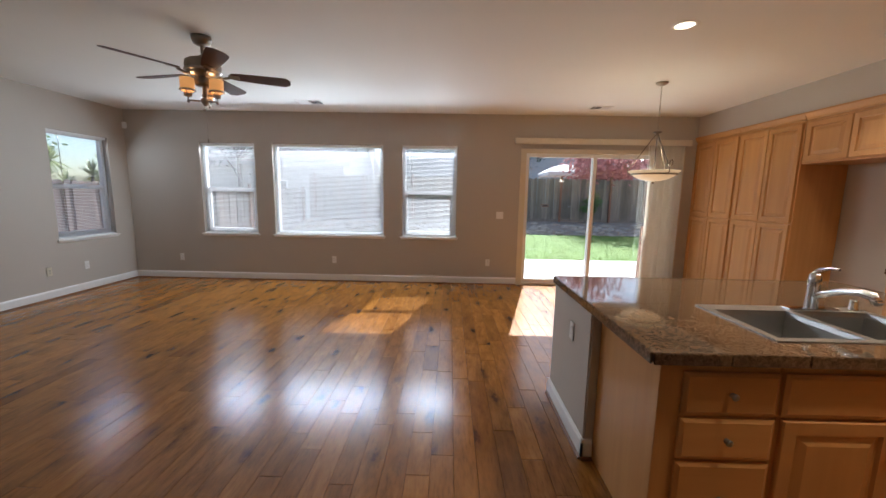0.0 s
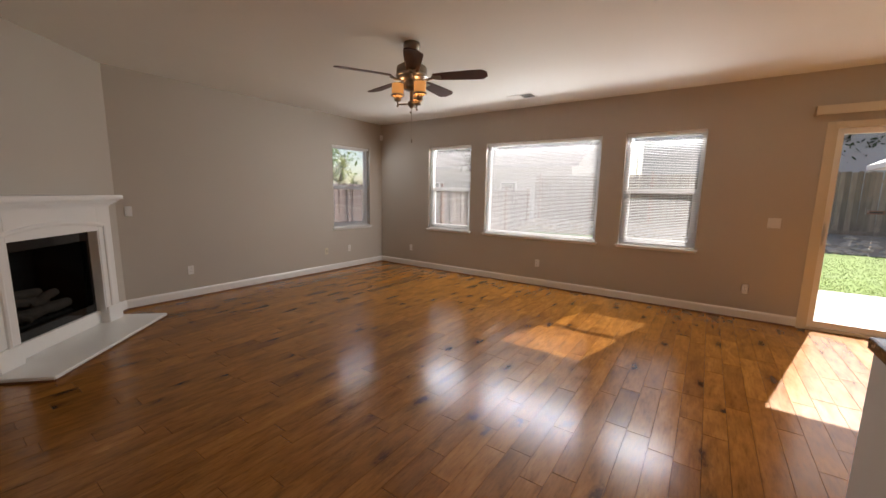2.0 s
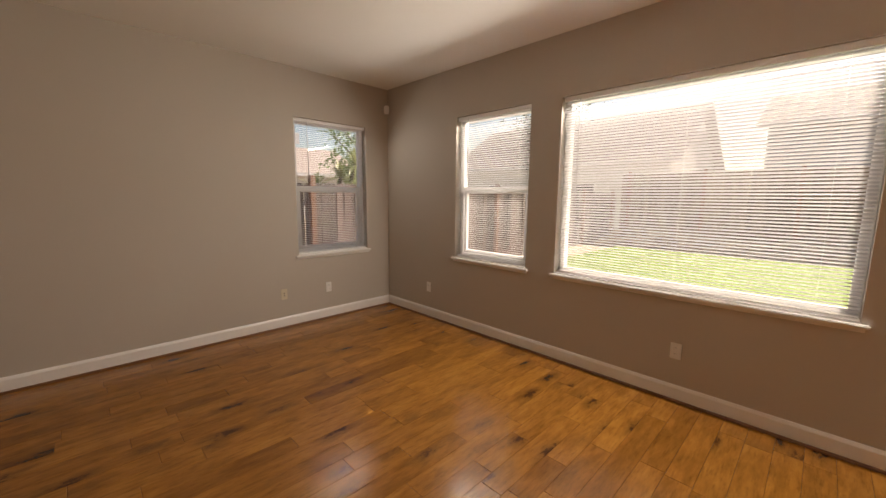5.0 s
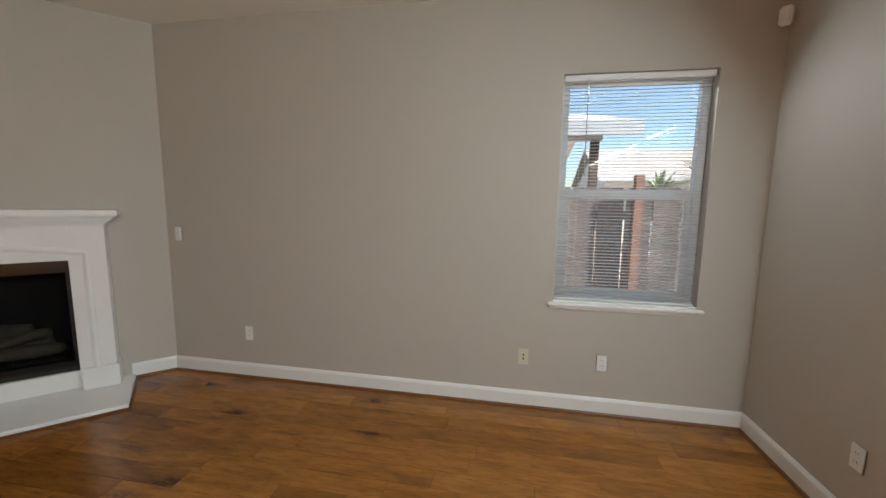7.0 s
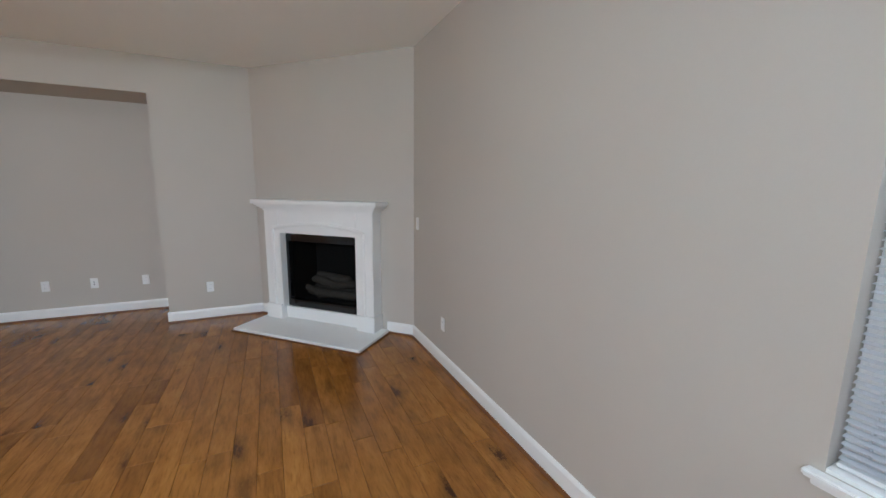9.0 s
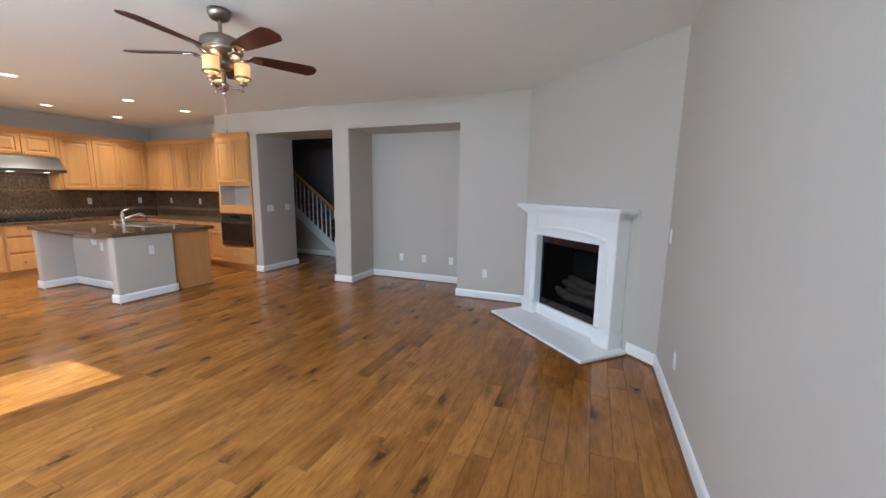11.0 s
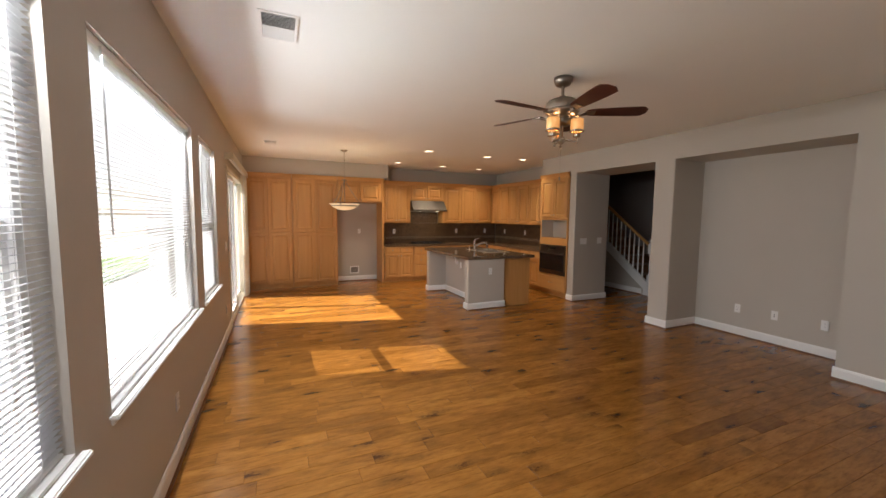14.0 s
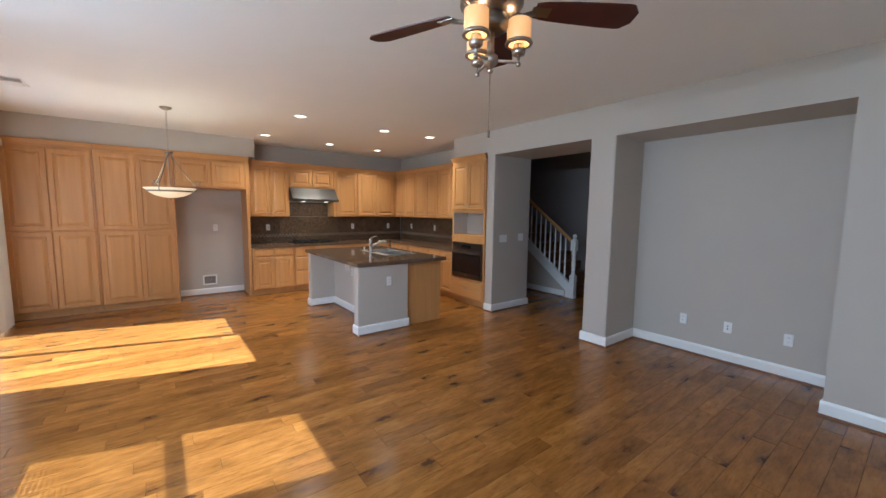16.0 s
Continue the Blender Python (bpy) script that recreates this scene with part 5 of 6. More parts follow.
# ---- recessed lamps ----
for x, y in ((2.05, 3.05), (3.695, 3.129), (3.828, 2.004), (2.139, 1.784), (2.098, 0.973), (3.881, 1.008)):
    r = thing("recessed_lamp", "lit round recessed ceiling lamp with white trim", "ceiling lamp", pose(x, y, C), "recessed ceiling lamps")
    part("trim_ring", lathe([(0.066, -0.001), (0.072, -0.006), (0.092, -0.004), (0.096, -0.001)], 28), M_TRIM, r)
    part("lens", lathe([(0, -0.0035), (0.066, -0.003), (0.066, -0.001)], 28), M_LENS, r)
    ld = bpy.data.lights.new("can_lamp", "AREA")
    ld.shape, ld.size, ld.energy, ld.color = "DISK", 0.12, CAN_POWER, WARM
    ld.spread = radians(112)
    new("can_lamp", ld).matrix_world = look((x, y, C - 0.008), (x, y, 0.0001 + 0.0), 0)


# ---- vents, switches, outlets, sensor ----
def ceiling_vent(x, y, w, d, rz=0):
    v = thing("ceiling_vent", "white louvred ceiling air vent", "vent", pose(x, y, C, 0, 0, rz), "ceiling vents")
    bm = bmesh.new()
    for q in ((-w / 2, -d / 2, w / 2, -d / 2 + 0.02), (-w / 2, d / 2 - 0.02, w / 2, d / 2), (-w / 2, -d / 2 + 0.02, -w / 2 + 0.02, d / 2 - 0.02), (w / 2 - 0.02, -d / 2 + 0.02, w / 2, d / 2 - 0.02)):
        bx(bm, q[0], q[1], -0.008, q[2], q[3], -0.001, 0.002)
    part("frame", bm, M_TRIM, v)
    part("backing", box(-w / 2 + 0.02, -d / 2 + 0.02, -0.0025, w / 2 - 0.02, d / 2 - 0.02, -0.001), M_DARK, v)
    n = int((d - 0.04) / 0.016)
    me = mesh_of("louvre", box(-w / 2 + 0.021, -0.007, -0.0006, w / 2 - 0.021, 0.007, 0.0006), M_TRIM)
    for i in range(n):
        share("louvre", me, v, pose(0, -d / 2 + 0.03 + i * (d - 0.06) / (n - 1), -0.0075, 35 if i < n / 2 else -35, 0, 0))


ceiling_vent(-1.68, 5.55, 0.23, 0.37, 90)
ceiling_vent(2.46, 5.66, 0.21, 0.30, 90)


def plate(name, label, category, m, gangs=1, kind="outlet", material=None, group=""):
    """A wall plate, front facing -y, centred on its origin."""
    w = 0.07 + 0.046 * (gangs - 1)
    p = thing(name, label, category, m, group)
    mt = material or M_PLATE
    part("cover", box(-w / 2, -0.007, -0.058, w / 2, -0.001, 0.058, 0.003), mt, p)
    for gi in range(gangs):
        cx = -(gangs - 1) * 0.023 + gi * 0.046
        if kind == "switch":
            part("rocker", box(cx - 0.016, -0.011, -0.033, cx + 0.016, -0.0068, 0.033, 0.002), mt, p)
        elif kind == "outlet":
            for dz in (-0.02, 0.02):
                s = part("socket", box(cx - 0.016, -0.0095, dz - 0.014, cx + 0.016, -0.0068, dz + 0.014, 0.002), mt, p)
                bm = bmesh.new()
                for ddx in (-0.006, 0.006):
                    bx(bm, cx + ddx - 0.001, -0.0101, dz - 0.003, cx + ddx + 0.001, -0.0093, dz + 0.006)
                part("slot", bm, M_DARK, s)
        else:
            for dz in (-0.014, 0.014):
                part("jack", lathe([(0.006, 0), (0.006, 0.006), (0.003, 0.008), (0, 0.008)], 12), M_DARK, p).matrix_basis = pose(0, -0.0068, dz, 90, 0, 0)
    return p


OUT = "white duplex wall outlet near the baseboard"
for x in (-4.162, -1.584, 0.978):
    plate("wall_outlet", OUT, "outlet", pose(x, N, 0.365), group="wall outlets")
plate("light_switch", "white double rocker switch plate beside the patio door", "switch", pose(1.152, N, 1.155), 2, "switch")
for y, k in ((2.651, "outlet"), (4.804, "jack"), (5.324, "outlet")):
    plate("wall_outlet", OUT if k == "outlet" else "almond cable jack plate near the baseboard", "outlet", pose(W, y, 0.368, 0, 0, 90), 1, k, M_ALMOND if k == "jack" else None, "wall outlets")
plate("light_switch", "white fan switch plate near the fireplace", "switch", pose(W, 2.06, 1.154, 0, 0, 90), 1, "switch")
plate("wall_outlet", OUT, "outlet", pose(-3.04, S - 0.01, 0.366, 0, 0, 180), group="wall outlets")
for x, k in ((-2.305, "outlet"), (-1.83, "jack"), (-1.415, "outlet")):
    plate("wall_outlet", "white wall plate in the niche", "outlet", pose(x, NB, 0.37, 0, 0, 180), 1, k, group="wall outlets")
plate("light_switch", "white triple rocker switch plate in the passage", "switch", pose(1.0, 0.34, 1.13, 0, 0, -90), 3, "switch")
plate("light_switch", "white double rocker switch plate in the passage", "switch", pose(1.0, -0.06, 1.14, 0, 0, -90), 2, "switch")
plate("wall_outlet", "white duplex outlet on the island's low wall", "outlet", pose(1.112, 2.28, 0.645, 0, 0, -90), group="wall outlets")
plate("wall_outlet", "white duplex outlet in the refrigerator bay", "outlet", pose(E, 3.78, 1.20, 0, 0, -90), group="wall outlets")
for y in (2.91, 1.18, 0.30):
    plate("wall_outlet", "white duplex outlet on the stone backsplash", "outlet", pose(E - 0.0135, y, 1.19, 0, 0, -90), group="wall outlets")
for x in (4.25, 3.34):
    plate("wall_outlet", "white duplex outlet on the stone backsplash", "outlet", pose(x, -0.0465, 1.19, 0, 0, 180), group="wall outlets")
plate("wall_outlet", "white duplex outlet under the island overhang", "outlet", pose(2.16, 2.315, 0.62, 0, 0, 180), group="wall outlets")
# ice-maker box
ib = thing("supply_box", "white recessed water supply box low in the refrigerator bay", "supply box", pose(E, 3.90, 0.265, 0, 0, -90))
bm = bmesh.new()
for q in ((-0.11, -0.09, 0.11, -0.065), (-0.11, 0.065, 0.11, 0.09), (-0.11, -0.065, -0.085, 0.065), (0.085, -0.065, 0.11, 0.065)):
    bx(bm, q[0], -0.012, q[1], q[2], -0.001, q[3], 0.002)
part("frame", bm, M_PLATE, ib)
part("inside", box(-0.085, -0.004, -0.065, 0.085, -0.001, 0.065), M_BOXGREY, ib)
part("valve", tube([(0.0, -0.004, -0.02), (0.0, -0.03, -0.02), (0.02, -0.03, 0.02)], 0.011, 8), M_NICKEL, ib)
# motion detector in the corner
sn = thing("alarm_sensor", "small white alarm sensor high in the corner", "sensor", pose(W + 0.055, N - 0.055, 2.485, 0, 0, 45))
part("housing", box(-0.030, -0.022, -0.05, 0.030, 0.022, 0.05, 0.010), M_PLATE, sn)
part("lens_window", box(-0.02, -0.0245, -0.035, 0.02, -0.021, 0.005, 0.001), M_VINYL, sn)
part("bracket", tube([(0, 0.02, 0.0), (0, 0.068, 0.0)], 0.010, 8), M_PLATE, sn)


# ---- stairs in the hall ----
def staircase():
    s = thing("staircase", "white stair rail with turned balusters and an oak handrail", "staircase", kind="structure")
    x0, rise, run, n = 0.92, 0.182, 0.245, 14
    for i in range(n):
        bm = bmesh.new()
        bx(bm, x0 + i * run, -2.445, 0 if i == 0 else i * rise - 0.03, x0 + (i + 1) * run + 0.02, -1.345, (i + 1) * rise, 0.004)
        part("step", bm, M_SHOE, s)
    # closed side wall under the stringer
    slope = rise / run
    bm = prism([(x0 + 0.05, 0.0), (x0 + 3.35, 0.0), (x0 + 3.35, 0.09 + 3.37 * slope), (x0 + 0.05, 0.14)], -0.02, 0.02)
    part("side_wall", bm, M_WALL, s).matrix_basis = Matrix(((1, 0, 0, 0), (0, 0, -1, -1.325), (0, 1, 0, 0), (0, 0, 0, 1)))
    bm = prism([(x0 - 0.02, 0.0), (x0 + 0.05, 0.0), (x0 + 0.05, 0.12), (x0 + 3.35, 0.07 + 3.37 * slope), (x0 + 3.35, 0.27 + 3.37 * slope), (x0 - 0.02, 0.27)], -0.028, 0.028)
    part("stringer", bm, M_TRIM, s).matrix_basis = Matrix(((1, 0, 0, 0), (0, 0, -1, -1.325), (0, 1, 0, 0), (0, 0, 0, 1)))
    me = mesh_of("baluster", lathe([(0.017, 0), (0.017, 0.18), (0.011, 0.19), (0.017, 0.22), (0.012, 0.26), (0.016, 0.42), (0.010, 0.72), (0.010, 0.80)], 10), M_TRIM)
    for i in range(24):
        x = x0 + 0.10 + i * 0.115
        share("baluster", me, s, pose(x, -1.325, 0.24 + (x - x0) * slope))
    bm = bmesh.new()
    bx(bm, x0 - 0.13, -1.372, 0.0, x0 - 0.03, -1.278, 0.42, 0.005)
    bx(bm, x0 - 0.13, -1.372, 0.86, x0 - 0.03, -1.278, 1.05, 0.005)
    merge(bm, lathe([(0.030, 0.42), (0.042, 0.44), (0.028, 0.47), (0.040, 0.62), (0.030, 0.78), (0.042, 0.82), (0.036, 0.86)], 16, (x0 - 0.08, -1.325, 0)))
    merge(bm, lathe([(0.03, 1.05), (0.052, 1.062), (0.035, 1.08), (0.025, 1.09), (0.042, 1.12), (0.030, 1.15), (0, 1.16)], 16, (x0 - 0.08, -1.325, 0)))
    part("newel_post", bm, M_TRIM, s)
    a, b = (x0 - 0.04, -1.325, 1.02), (x0 + 2.9, -1.325, 1.02 + 2.94 * slope)
    part("handrail", tube([a, b], 0.030, 12), M_CAB_X, s, "honey oak handrail")


staircase()
baseboard((1.0, -1.303), (2.6, -1.303))


# ---- outdoors ----
solid("ground", box(-400, -400, -0.4, 400, 400, -0.16), M_SOIL, "bare brown earth reaching to the horizon", "ground", "structure")
pt = thing("patio", "pale concrete patio slabs with tooled joints", "patio", kind="structure")
for i in range(5):
    for j in range(2):
        part("slab", box(-6.5 + i * 2.6, N + TH + 0.005 + j * 1.52, -0.159, -6.5 + (i + 1) * 2.6 - 0.012, N + TH + (j + 1) * 1.52 - 0.012, -0.09, 0.006), M_CONC, pt)
solid("lawn", box(-5.6, 9.40, -0.159, 14.0, 15.9, -0.115), M_LAWN, "bright green back lawn", "lawn", "structure")
rng = random.Random(7)
verts, faces = [], []
for i in range(26000):
    x, y = rng.uniform(1.5, 11.0), 9.38 + 6.5 * rng.random() ** 1.4
    h, a, w = rng.uniform(0.012, 0.03), rng.uniform(0, 6.28), rng.uniform(0.004, 0.008)
    lx, ly = rng.uniform(-0.03, 0.03), rng.uniform(-0.03, 0.03)
    k = len(verts)
    verts += [(x - w * math.cos(a), y - w * math.sin(a), -0.116), (x + w * math.cos(a), y + w * math.sin(a), -0.116), (x + lx, y + ly, -0.116 + h)]
    faces.append((k, k + 1, k + 2))
me = bpy.data.meshes.new("grass")
me.from_pydata(verts, [], faces)
me.materials.append(M_GRASS)
tagged(new("grass", me), "bright green grass blades on the lawn", "grass", kind="stuff")


def rock_border():
    bank = solid("planting_bank", prism([(15.9, -0.16), (18.6, -0.16), (18.6, 0.28), (17.6, 0.22)], -6.5, 14.0), M_SOIL, "low earth bank along the fence", "ground", kind="structure")
    bank.matrix_basis = Matrix(((0, 0, 1, 0), (1, 0, 0, 0), (0, 1, 0, 0), (0, 0, 0, 1)))
    bm = bmesh.new()
    for i in range(420):
        x, u = rng.uniform(-6.3, 13.0), rng.random()
        y, z = 15.9 + u * 1.8, -0.13 + u * 0.36
        r = rng.uniform(0.07, 0.17)
        t = bmesh.new()
        bmesh.ops.create_icosphere(t, subdivisions=1, radius=r)
        for v in t.verts:
            v.co *= rng.uniform(0.75, 1.15)
        merge(bm, t, Matrix.Translation((x, y, z)) @ Matrix.Diagonal((1.3, 0.9, 0.55, 1)))
    solid("border_stones", bm, M_STONE, "tan field stones piled along the bank", "stones", kind="stuff")


rock_border()


def fence(name, label, m, length, z0, top, material, post_material):
    """A board fence along x, facing -y."""
    f = thing(name, label, "fence", m, kind="")
    meshes = []
    for k in range(5):
        h = top - z0 + rng.uniform(-0.02, 0.02)
        w = 0.138
        bm = bmesh.new()
        pts = [(0, 0), (w, 0), (w, h - 0.03), (w - 0.03, h), (0.03, h), (0, h - 0.03)]
        a = [bm.verts.new((x, 0, z)) for x, z in pts]
        b = [bm.verts.new((x, 0.018, z)) for x, z in pts]
        bm.faces.new(a)
        bm.faces.new(b)
        for i in range(6):
            j = (i + 1) % 6
            bm.faces.new((a[i], a[j], b[j], b[i]))
        bmesh.ops.recalc_face_normals(bm, faces=bm.faces[:])
        meshes.append(mesh_of("board", bm, material))
    n = int(length / 0.1395)
    for i in range(n):
        share("board", rng.choice(meshes), f, pose(i * 0.1395, rng.uniform(-0.006, 0.006), z0, rng.uniform(-0.6, 0.6), rng.uniform(-0.5, 0.5), 0))
    for z in (z0 + 0.25, top - 0.35):
        part("rail", box(0, 0.026, z, length, 0.064, z + 0.09), material, f)
    post = mesh_of("post", box(-0.045, -0.10, z0 - 0.1, 0.045, -0.012, top + 0.12, 0.005), post_material)
    for i in range(int(length / 2.4) + 1):
        share("post", post, f, pose(0.3 + i * 2.4, 0, 0))
    part("kickboard", box(0, -0.03, z0 - 0.12, length, -0.010, z0 + 0.10), material, f)
    return f


fence("fence", "weathered grey board fence behind the lawn", pose(-6.6, 18.6, 0), 24.0, 0.32, 2.35, M_FENCE, M_POST)
fence("fence", "brown board fence beside the house", pose(-6.75, -1.5, 0, 0, 0, 90), 20.0, -0.05, 1.62, M_FENCE_W, M_BOARD)


def tree(name, label, m, height, spread, leaf_material, count, size, seed, trunk=0.14):
    r = random.Random(seed)
    t = thing(name, label, "tree", m)
    bm = tube([(0, 0, -0.3), (0.05, 0.03, height * 0.25), (-0.04, 0.06, height * 0.5), (0.03, 0, height * 0.85)], [trunk, trunk * 0.8, trunk * 0.55, trunk * 0.15], 9)
    tips = []
    for i in range(11):
        a, z = r.uniform(0, 6.28), height * r.uniform(0.28, 0.7)
        l = spread * r.uniform(0.6, 1.0)
        p1 = (0.45 * l * math.cos(a), 0.45 * l * math.sin(a), z + height * 0.12)
        p2 = (l * math.cos(a), l * math.sin(a), z + height * r.uniform(0.15, 0.32))
        merge(bm, tube([(0, 0, z), p1, p2], [trunk * 0.4, trunk * 0.25, trunk * 0.06], 6))
        tips += [Vector(p1), Vector(p2), (Vector(p1) + Vector(p2)) / 2]
    tips.append(Vector((0, 0, height * 0.95)))
    part("trunk", bm, M_BARK, t)
    verts, faces = [], []
    for i in range(count):
        c = r.choice(tips)
        p = c + Vector((r.gauss(0, 1), r.gauss(0, 1), r.gauss(0, 0.8))) * spread * 0.22
        a = Vector((r.gauss(0, 1), r.gauss(0, 1), r.gauss(0, 1))).normalized()
        b = a.cross(Vector((r.gauss(0, 1), r.gauss(0, 1), r.gauss(0, 1)))).normalized()
        s = size * r.uniform(0.6, 1.3)
        k = len(verts)
        verts += [p - a * s, p + b * s * 0.45, p + a * s, p - b * s * 0.45]
        faces.append((k, k + 1, k + 2, k + 3))
    me = bpy.data.meshes.new("crown")
    me.from_pydata([tuple(v) for v in verts], [], faces)
    me.materials.append(leaf_material)
    new("crown", me).parent = t
    return t


tree("plum_tree", "purple-leaf plum tree behind the fence", pose(8.3, 20.6, 0), 5.2, 2.5, M_LEAF_R, 5200, 0.13, 3)
tree("shade_tree", "leafy green tree by the neighbouring house", pose(-16.5, 13.2, 0), 5.0, 1.7, M_LEAF_G, 1500, 0.11, 5)
tree("conifer", "dark conifer beyond the fence", pose(6.2, 31.0, 0), 8.5, 1.6, M_LEAF_D, 3000, 0.16, 9)
tree("bare_tree", "sparse leafing tree beyond the fence", pose(-11.3, 20.8, 0), 7.6, 2.4, M_LEAF_D, 2200, 0.09, 12)


def yucca(name, label, m, seed):
    """A slim trunk that forks into heads of long sword leaves."""
    r = random.Random(seed)
    t = thing(name, label, "plant", m)
    heads = [(0.05, 0.10, 1.92), (-0.22, -0.24, 1.70), (0.16, 0.35, 2.16), (-0.10, 0.46, 1.78)]
    bm = tube([(0, 0, -0.1), (0.02, 0.02, 0.45), (-0.02, 0.03, 0.95)], [0.085, 0.07, 0.055], 9)
    for x, y, z in heads:
        merge(bm, tube([(-0.02, 0.03, 0.9), (x * 0.6, y * 0.6, 0.5 * z + 0.5), (x, y, z)], [0.05, 0.04, 0.03], 7))
    part("trunk", bm, M_BARK, t)
    for x, y, z in heads:
        verts, faces = [], []
        for i in range(70):
            a, e = r.uniform(0, 6.28), r.uniform(-0.5, 1.45)
            d = Vector((math.cos(a) * math.cos(e), math.sin(a) * math.cos(e), math.sin(e)))
            side = d.cross(Vector((0, 0, 1))).normalized() * 0.016
            ln, c = r.uniform(0.32, 0.5), Vector((x, y, z))
            k = len(verts)
            for u, wd, sag in ((0.0, 0.7, 0.0), (0.45, 1.0, 0.01), (0.8, 0.6, 0.05)):
                p = c + d * ln * u - Vector((0, 0, sag))
                verts += [tuple(p - side * wd), tuple(p + side * wd)]
            verts.append(tuple(c + d * ln - Vector((0, 0, 0.09))))
            faces += [(k, k + 1, k + 3, k + 2), (k + 2, k + 3, k + 5, k + 4), (k + 4, k + 5, k + 6)]
        me = bpy.data.meshes.new("leaf_head")
        me.from_pydata(verts, [], faces)
        me.materials.append(M_LEAF_Y)
        new("leaf_head", me).parent = t
    return t


yucca("yucca", "spiky grey-green yucca growing beside the fence", pose(-7.35, 6.75, -0.16), 31)
yucca("yucca", "tall spiky yucca growing behind the fence", pose(-7.7, 8.3, -0.16), 32)


def house(name, label, m, w, d, eave, ridge, wall_m, roof_m, overhang=0.5, porch=0.0):
    """A house with a gabled roof; origin at one corner."""
    h = thing(name, label, "house", m)
    bm = bmesh.new()
    bx(bm, 0, 0, -0.2, w, d, eave)
    lo = [bm.verts.new((0, 0, eave)), bm.verts.new((0, d, eave)), bm.verts.new((0, d / 2, ridge - 0.1))]
    hi = [bm.verts.new((w, 0, eave)), bm.verts.new((w, d, eave)), bm.verts.new((w, d / 2, ridge - 0.1))]
    bm.faces.new(lo)
    bm.faces.new(hi)
    part("wall", bm, wall_m, h)
    o = overhang
    drop = o * (ridge - eave) / (d / 2)
    for sgn in (0, 1):
        bm = bmesh.new()
        y0, y1 = (-o, d / 2) if sgn == 0 else (d + o, d / 2)
        a = [bm.verts.new(p) for p in ((-o, y0, eave - drop), (w + o + porch, y0, eave - drop), (w + o + porch, y1, ridge), (-o, y1, ridge))]
        b = [bm.verts.new(v.co + Vector((0, 0, 0.14))) for v in a]
        bm.faces.new(a)
        bm.faces.new(b)
        for i in range(4):
            bm.faces.new((a[i], a[(i + 1) % 4], b[(i + 1) % 4], b[i]))
        bmesh.ops.recalc_face_normals(bm, faces=bm.faces[:])
        part("roof", bm, roof_m, h)
        part("fascia", box(-o, min(y0, y0 + (0.03 if sgn else -0.03)), eave - drop - 0.06, w + o + porch, max(y0, y0 + (0.03 if sgn else -0.03)), eave - drop + 0.15), M_FASCIA, h)
    if porch:
        for px, py in ((w + porch, 0.10), (w + porch, d * 0.5)):
            part("porch_post", box(px - 0.06, py - 0.06, -0.2, px + 0.06, py + 0.06, eave + (0 if py < 1 else ridge - eave), 0.008), M_BARK, h, "dark porch post")
        part("porch_beam", box(w, 0.02, eave - 0.16, w + porch + 0.1, 0.18, eave, 0.006), M_FASCIA, h)
    for fx in (0.25, 0.7):
        wn = part("window", box(w * fx - 0.55, -0.03, 1.0, w * fx + 0.55, 0.02, 2.2, 0.01), M_VINYL, h)
        part("pane", box(w * fx - 0.48, -0.04, 1.07, w * fx + 0.48, -0.028, 2.13), M_BLACK, wn)
    return h


house("neighbour_house", "cream stucco house with brown tile roof beside the fence", pose(-8.5, -6.0, 0, 0, 0, 90), 9.9, 8.0, 2.55, 3.5, M_STUCCO, M_ROOF_P, porch=2.0)
house("neighbour_house", "cream house with a tiled gable across the side yard", pose(-26.0, 10.0, 0, 0, 0, 90), 9.0, 9.0, 3.0, 5.0, M_STUCCO, M_ROOF)
house("neighbour_house", "tan house with a brown roof behind the fence", pose(-19.0, 22.5, 0), 13.0, 9.0, 3.4, 6.2, M_STUCCO, M_ROOF)
house("neighbour_house", "blue-grey house with a grey shingle roof behind the fence", pose(-3.5, 30.0, 0), 26.0, 10.0, 5.4, 7.6, M_STUCCO_B, M_ROOF_G)
# white canopy over the fence
cp = thing("garden_canopy", "white canvas garden canopy behind the fence", "canopy", pose(7.2, 23.0, 0))
bm = bmesh.new()
rings = []
for s, z in ((1.35, 2.70), (1.35, 2.90), (0.75, 3.25), (0.25, 3.36)):
    rings.append([bm.verts.new((s * a, s * b, z)) for a, b in ((-1, -1), (1, -1), (1, 1), (-1, 1))])
for u, v in zip(rings, rings[1:]):
    for k in range(4):
        bm.faces.new((u[k], u[(k + 1) % 4], v[(k + 1) % 4], v[k]))
bm.faces.new(rings[-1])
bm.faces.new(rings[0][::-1])
part("cover", bm, M_CANVAS, cp)
for a, b in ((-1, -1), (1, -1), (1, 1), (-1, 1)):
    part("leg", box(1.28 * a - 0.03, 1.28 * b - 0.03, -0.16, 1.28 * a + 0.03, 1.28 * b + 0.03, 2.69), M_SCREEN, cp)

# shrub and sign by the fence
tree("shrub", "small green shrub growing against the fence", pose(7.1, 18.1, 0.2), 1.5, 0.45, M_LEAF_G, 900, 0.06, 21, 0.03)
sg = thing("fence_sign", "small brown sign fixed to the fence boards", "sign", pose(4.95, 18.58, 1.05))
part("board", box(-0.20, -0.03, -0.06, 0.20, -0.012, 0.06, 0.004), M_POST, sg)
part("lettering", box(-0.15, -0.034, -0.02, 0.15, -0.029, 0.02), M_DARK, sg, "dark illegible lettering bar")
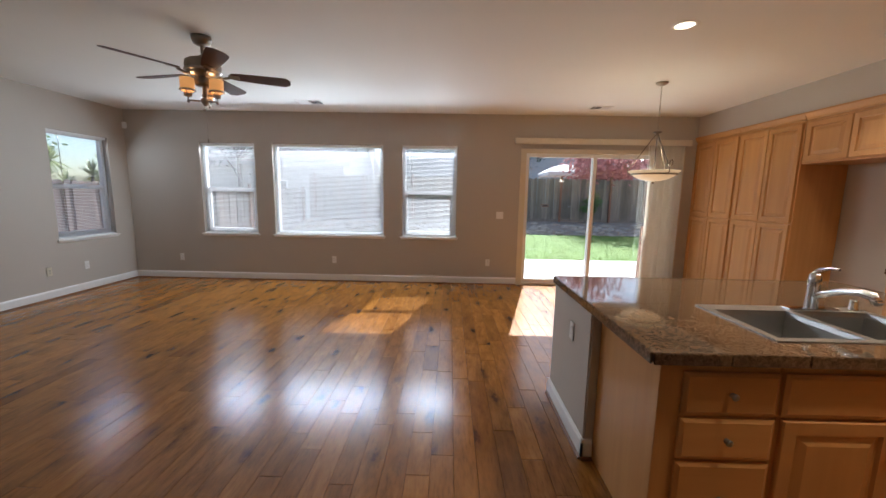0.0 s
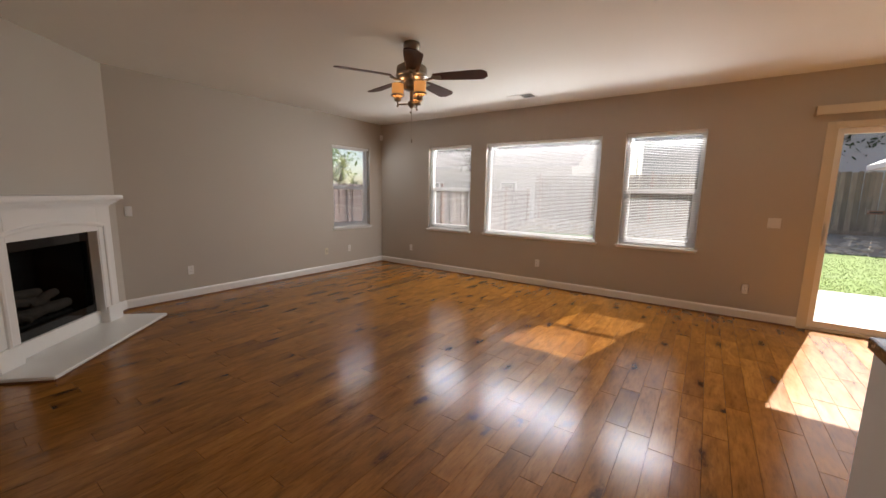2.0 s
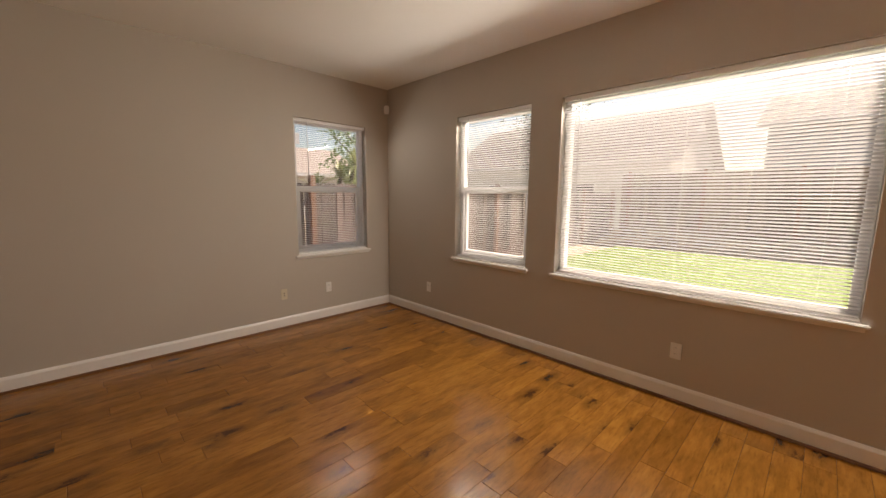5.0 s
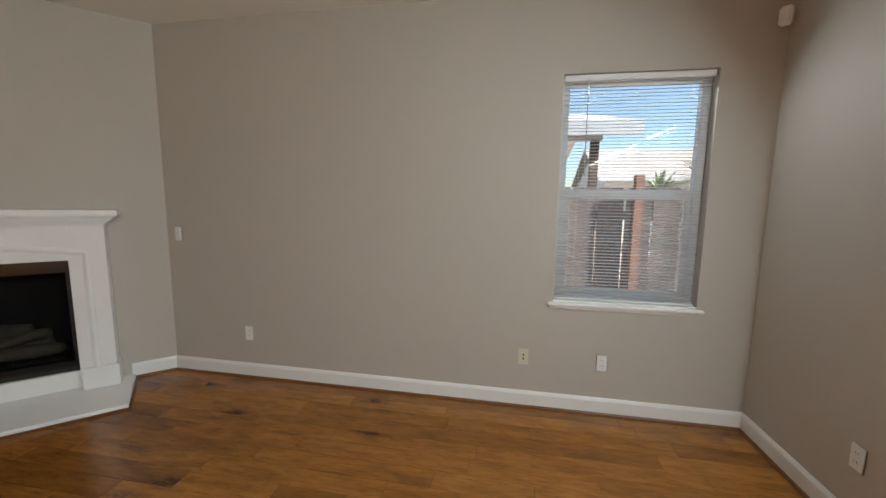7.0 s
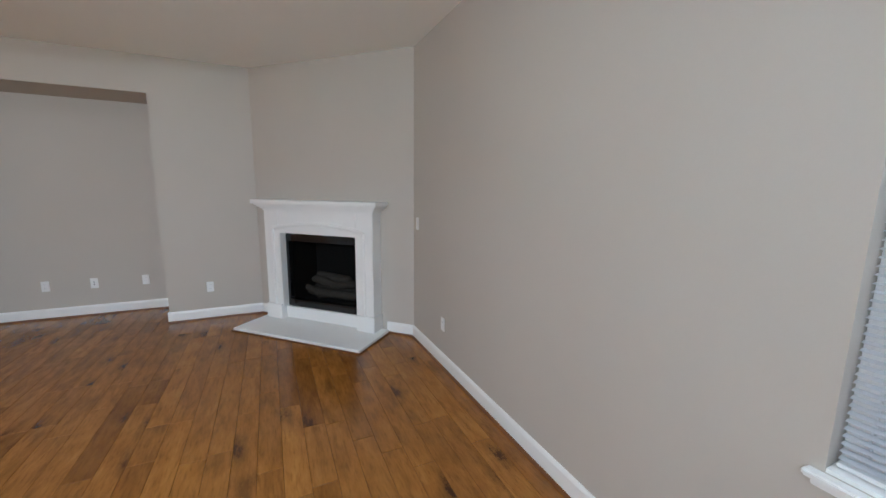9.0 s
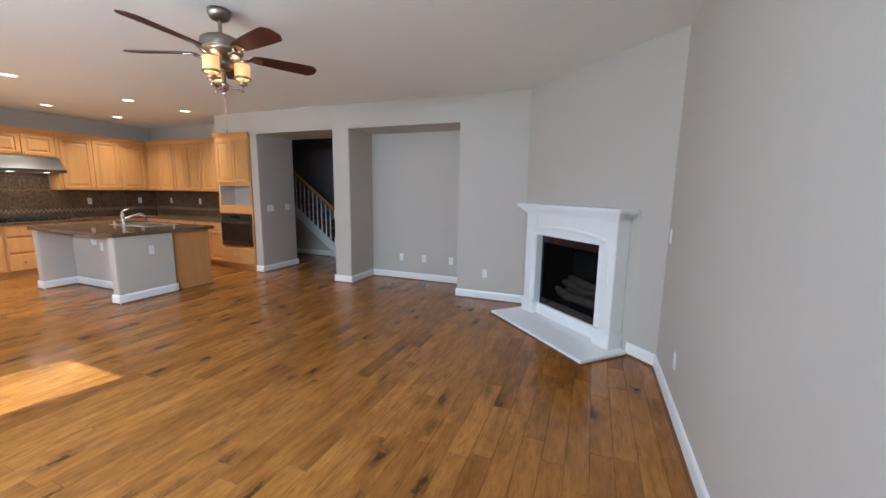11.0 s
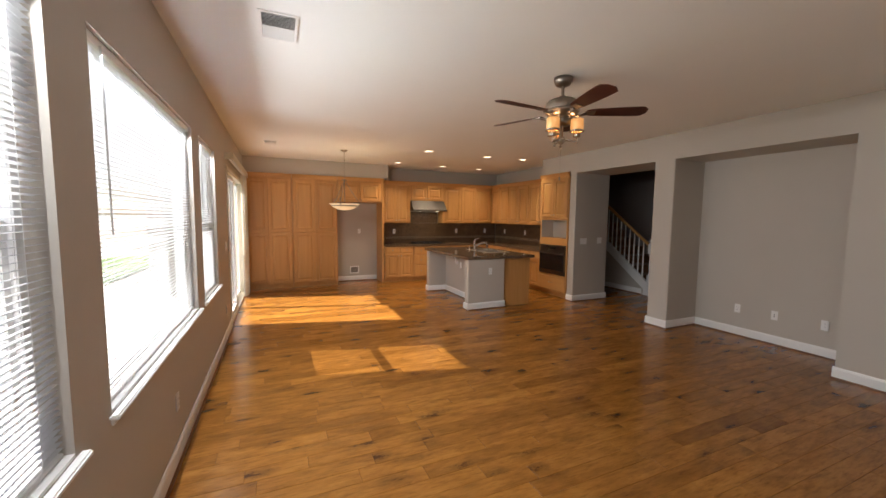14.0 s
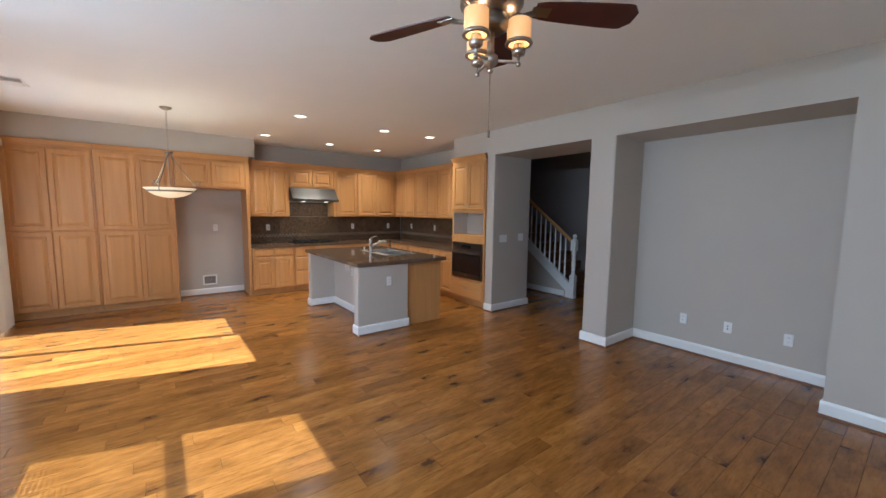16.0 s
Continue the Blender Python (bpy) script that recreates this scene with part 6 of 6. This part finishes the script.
# boards leaning outside the fixed pane
lb = thing("leaning_boards", "two orange-brown wooden boards leaning by the patio door", "boards", pose(3.62, N + TH + 0.16, -0.088))
for dx, ln in ((0.0, 1.10), (0.13, 1.02)):
    part("board", box(-0.03, -0.012, 0.0, 0.03, 0.012, ln, 0.003), M_BOARD, lb).matrix_basis = pose(dx, 0, 0, 6, 3 if dx else -2, 0)

# own house: wing beside the patio
wall_y("wall_wing", 4.62, 4.77, N + TH, 7.9, -0.16, 3.0, [(6.42, 6.95, 0.85, 2.05)], "pale stucco wall of the house wing beside the patio").data.materials[0] = M_STUCCO
wg = thing("window_5", "white vinyl window in the wing beside the patio", "window", kind="structure")
bm = bmesh.new()
for y0, z0, y1, z1 in ((6.42, 0.85, 6.46, 2.05), (6.91, 0.85, 6.95, 2.05), (6.46, 0.85, 6.91, 0.90), (6.46, 2.0, 6.91, 2.05), (6.46, 1.42, 6.91, 1.47)):
    bx(bm, 4.605, y0, z0, 4.70, y1, z1, 0.004)
part("window_frame", bm, M_VINYL, wg)
part("pane", box(4.66, 6.44, 0.88, 4.67, 6.93, 2.02), M_BLACK, wg)


# ---- floor planks ----
PW = 0.127
FLOOR = bpy.data.objects["floor"]
LENGTHS = [0.36, 0.52, 0.68, 0.84, 1.02, 1.22]


def plank_geo(w, l, b=0.0014, e=0.0030, dz=-0.0020):
    """A plank with a slight bevel along its sides and a wider one at its ends."""
    g = 0.0005
    v = [(g, g, dz), (w - g, g, dz), (w - g, l - g, dz), (g, l - g, dz), (b, e, 0), (w - b, e, 0), (w - b, l - e, 0), (b, l - e, 0)]
    return v, [(4, 5, 6, 7), (0, 1, 5, 4), (1, 2, 6, 5), (2, 3, 7, 6), (3, 0, 4, 7)]


PLANK = {}


def plank_mesh(l):
    key = round(l, 3)
    if key not in PLANK:
        me = bpy.data.meshes.new("plank")
        v, f = plank_geo(PW, key)
        me.from_pydata(v, [], f)
        me.materials.append(M_FLOOR)
        PLANK[key] = me
    return PLANK[key]


verts, faces = [], []
cols = int((E - W) / PW) + 1
for i in range(cols):
    x = W + i * PW
    y = -2.44 - rng.uniform(0, 0.5)
    last = rng.choice(LENGTHS)
    while y < N:
        l = rng.choice([q for q in LENGTHS if q != last])
        last = l
        y0, y1 = max(y, -2.44), min(y + l, N + 0.01)
        y += l
        if y1 - y0 < 0.02:
            continue
        mid = (y0 + y1) / 2
        if -3.6 < x < 0.7 and 2.0 < mid < 5.9 and y1 - y0 == l or (-0.1 < x < 0.9 and 1.0 < mid < 2.0 and y1 - y0 == l):
            share("plank", plank_mesh(l), FLOOR, pose(x, y0, rng.uniform(-0.0004, 0.0004)))
        else:
            w = min(PW, E - x)
            v, f = plank_geo(w, y1 - y0)
            k = len(verts)
            dz = rng.uniform(-0.0004, 0.0004)
            verts += [(a + x, b + y0, c + dz) for a, b, c in v]
            faces += [tuple(k + q for q in face) for face in f]
me = bpy.data.meshes.new("planking")
me.from_pydata(verts, [], faces)
me.materials.append(M_FLOOR_FAR)
pk = tagged(new("planking", me), kind="stuff")
pk.parent = FLOOR
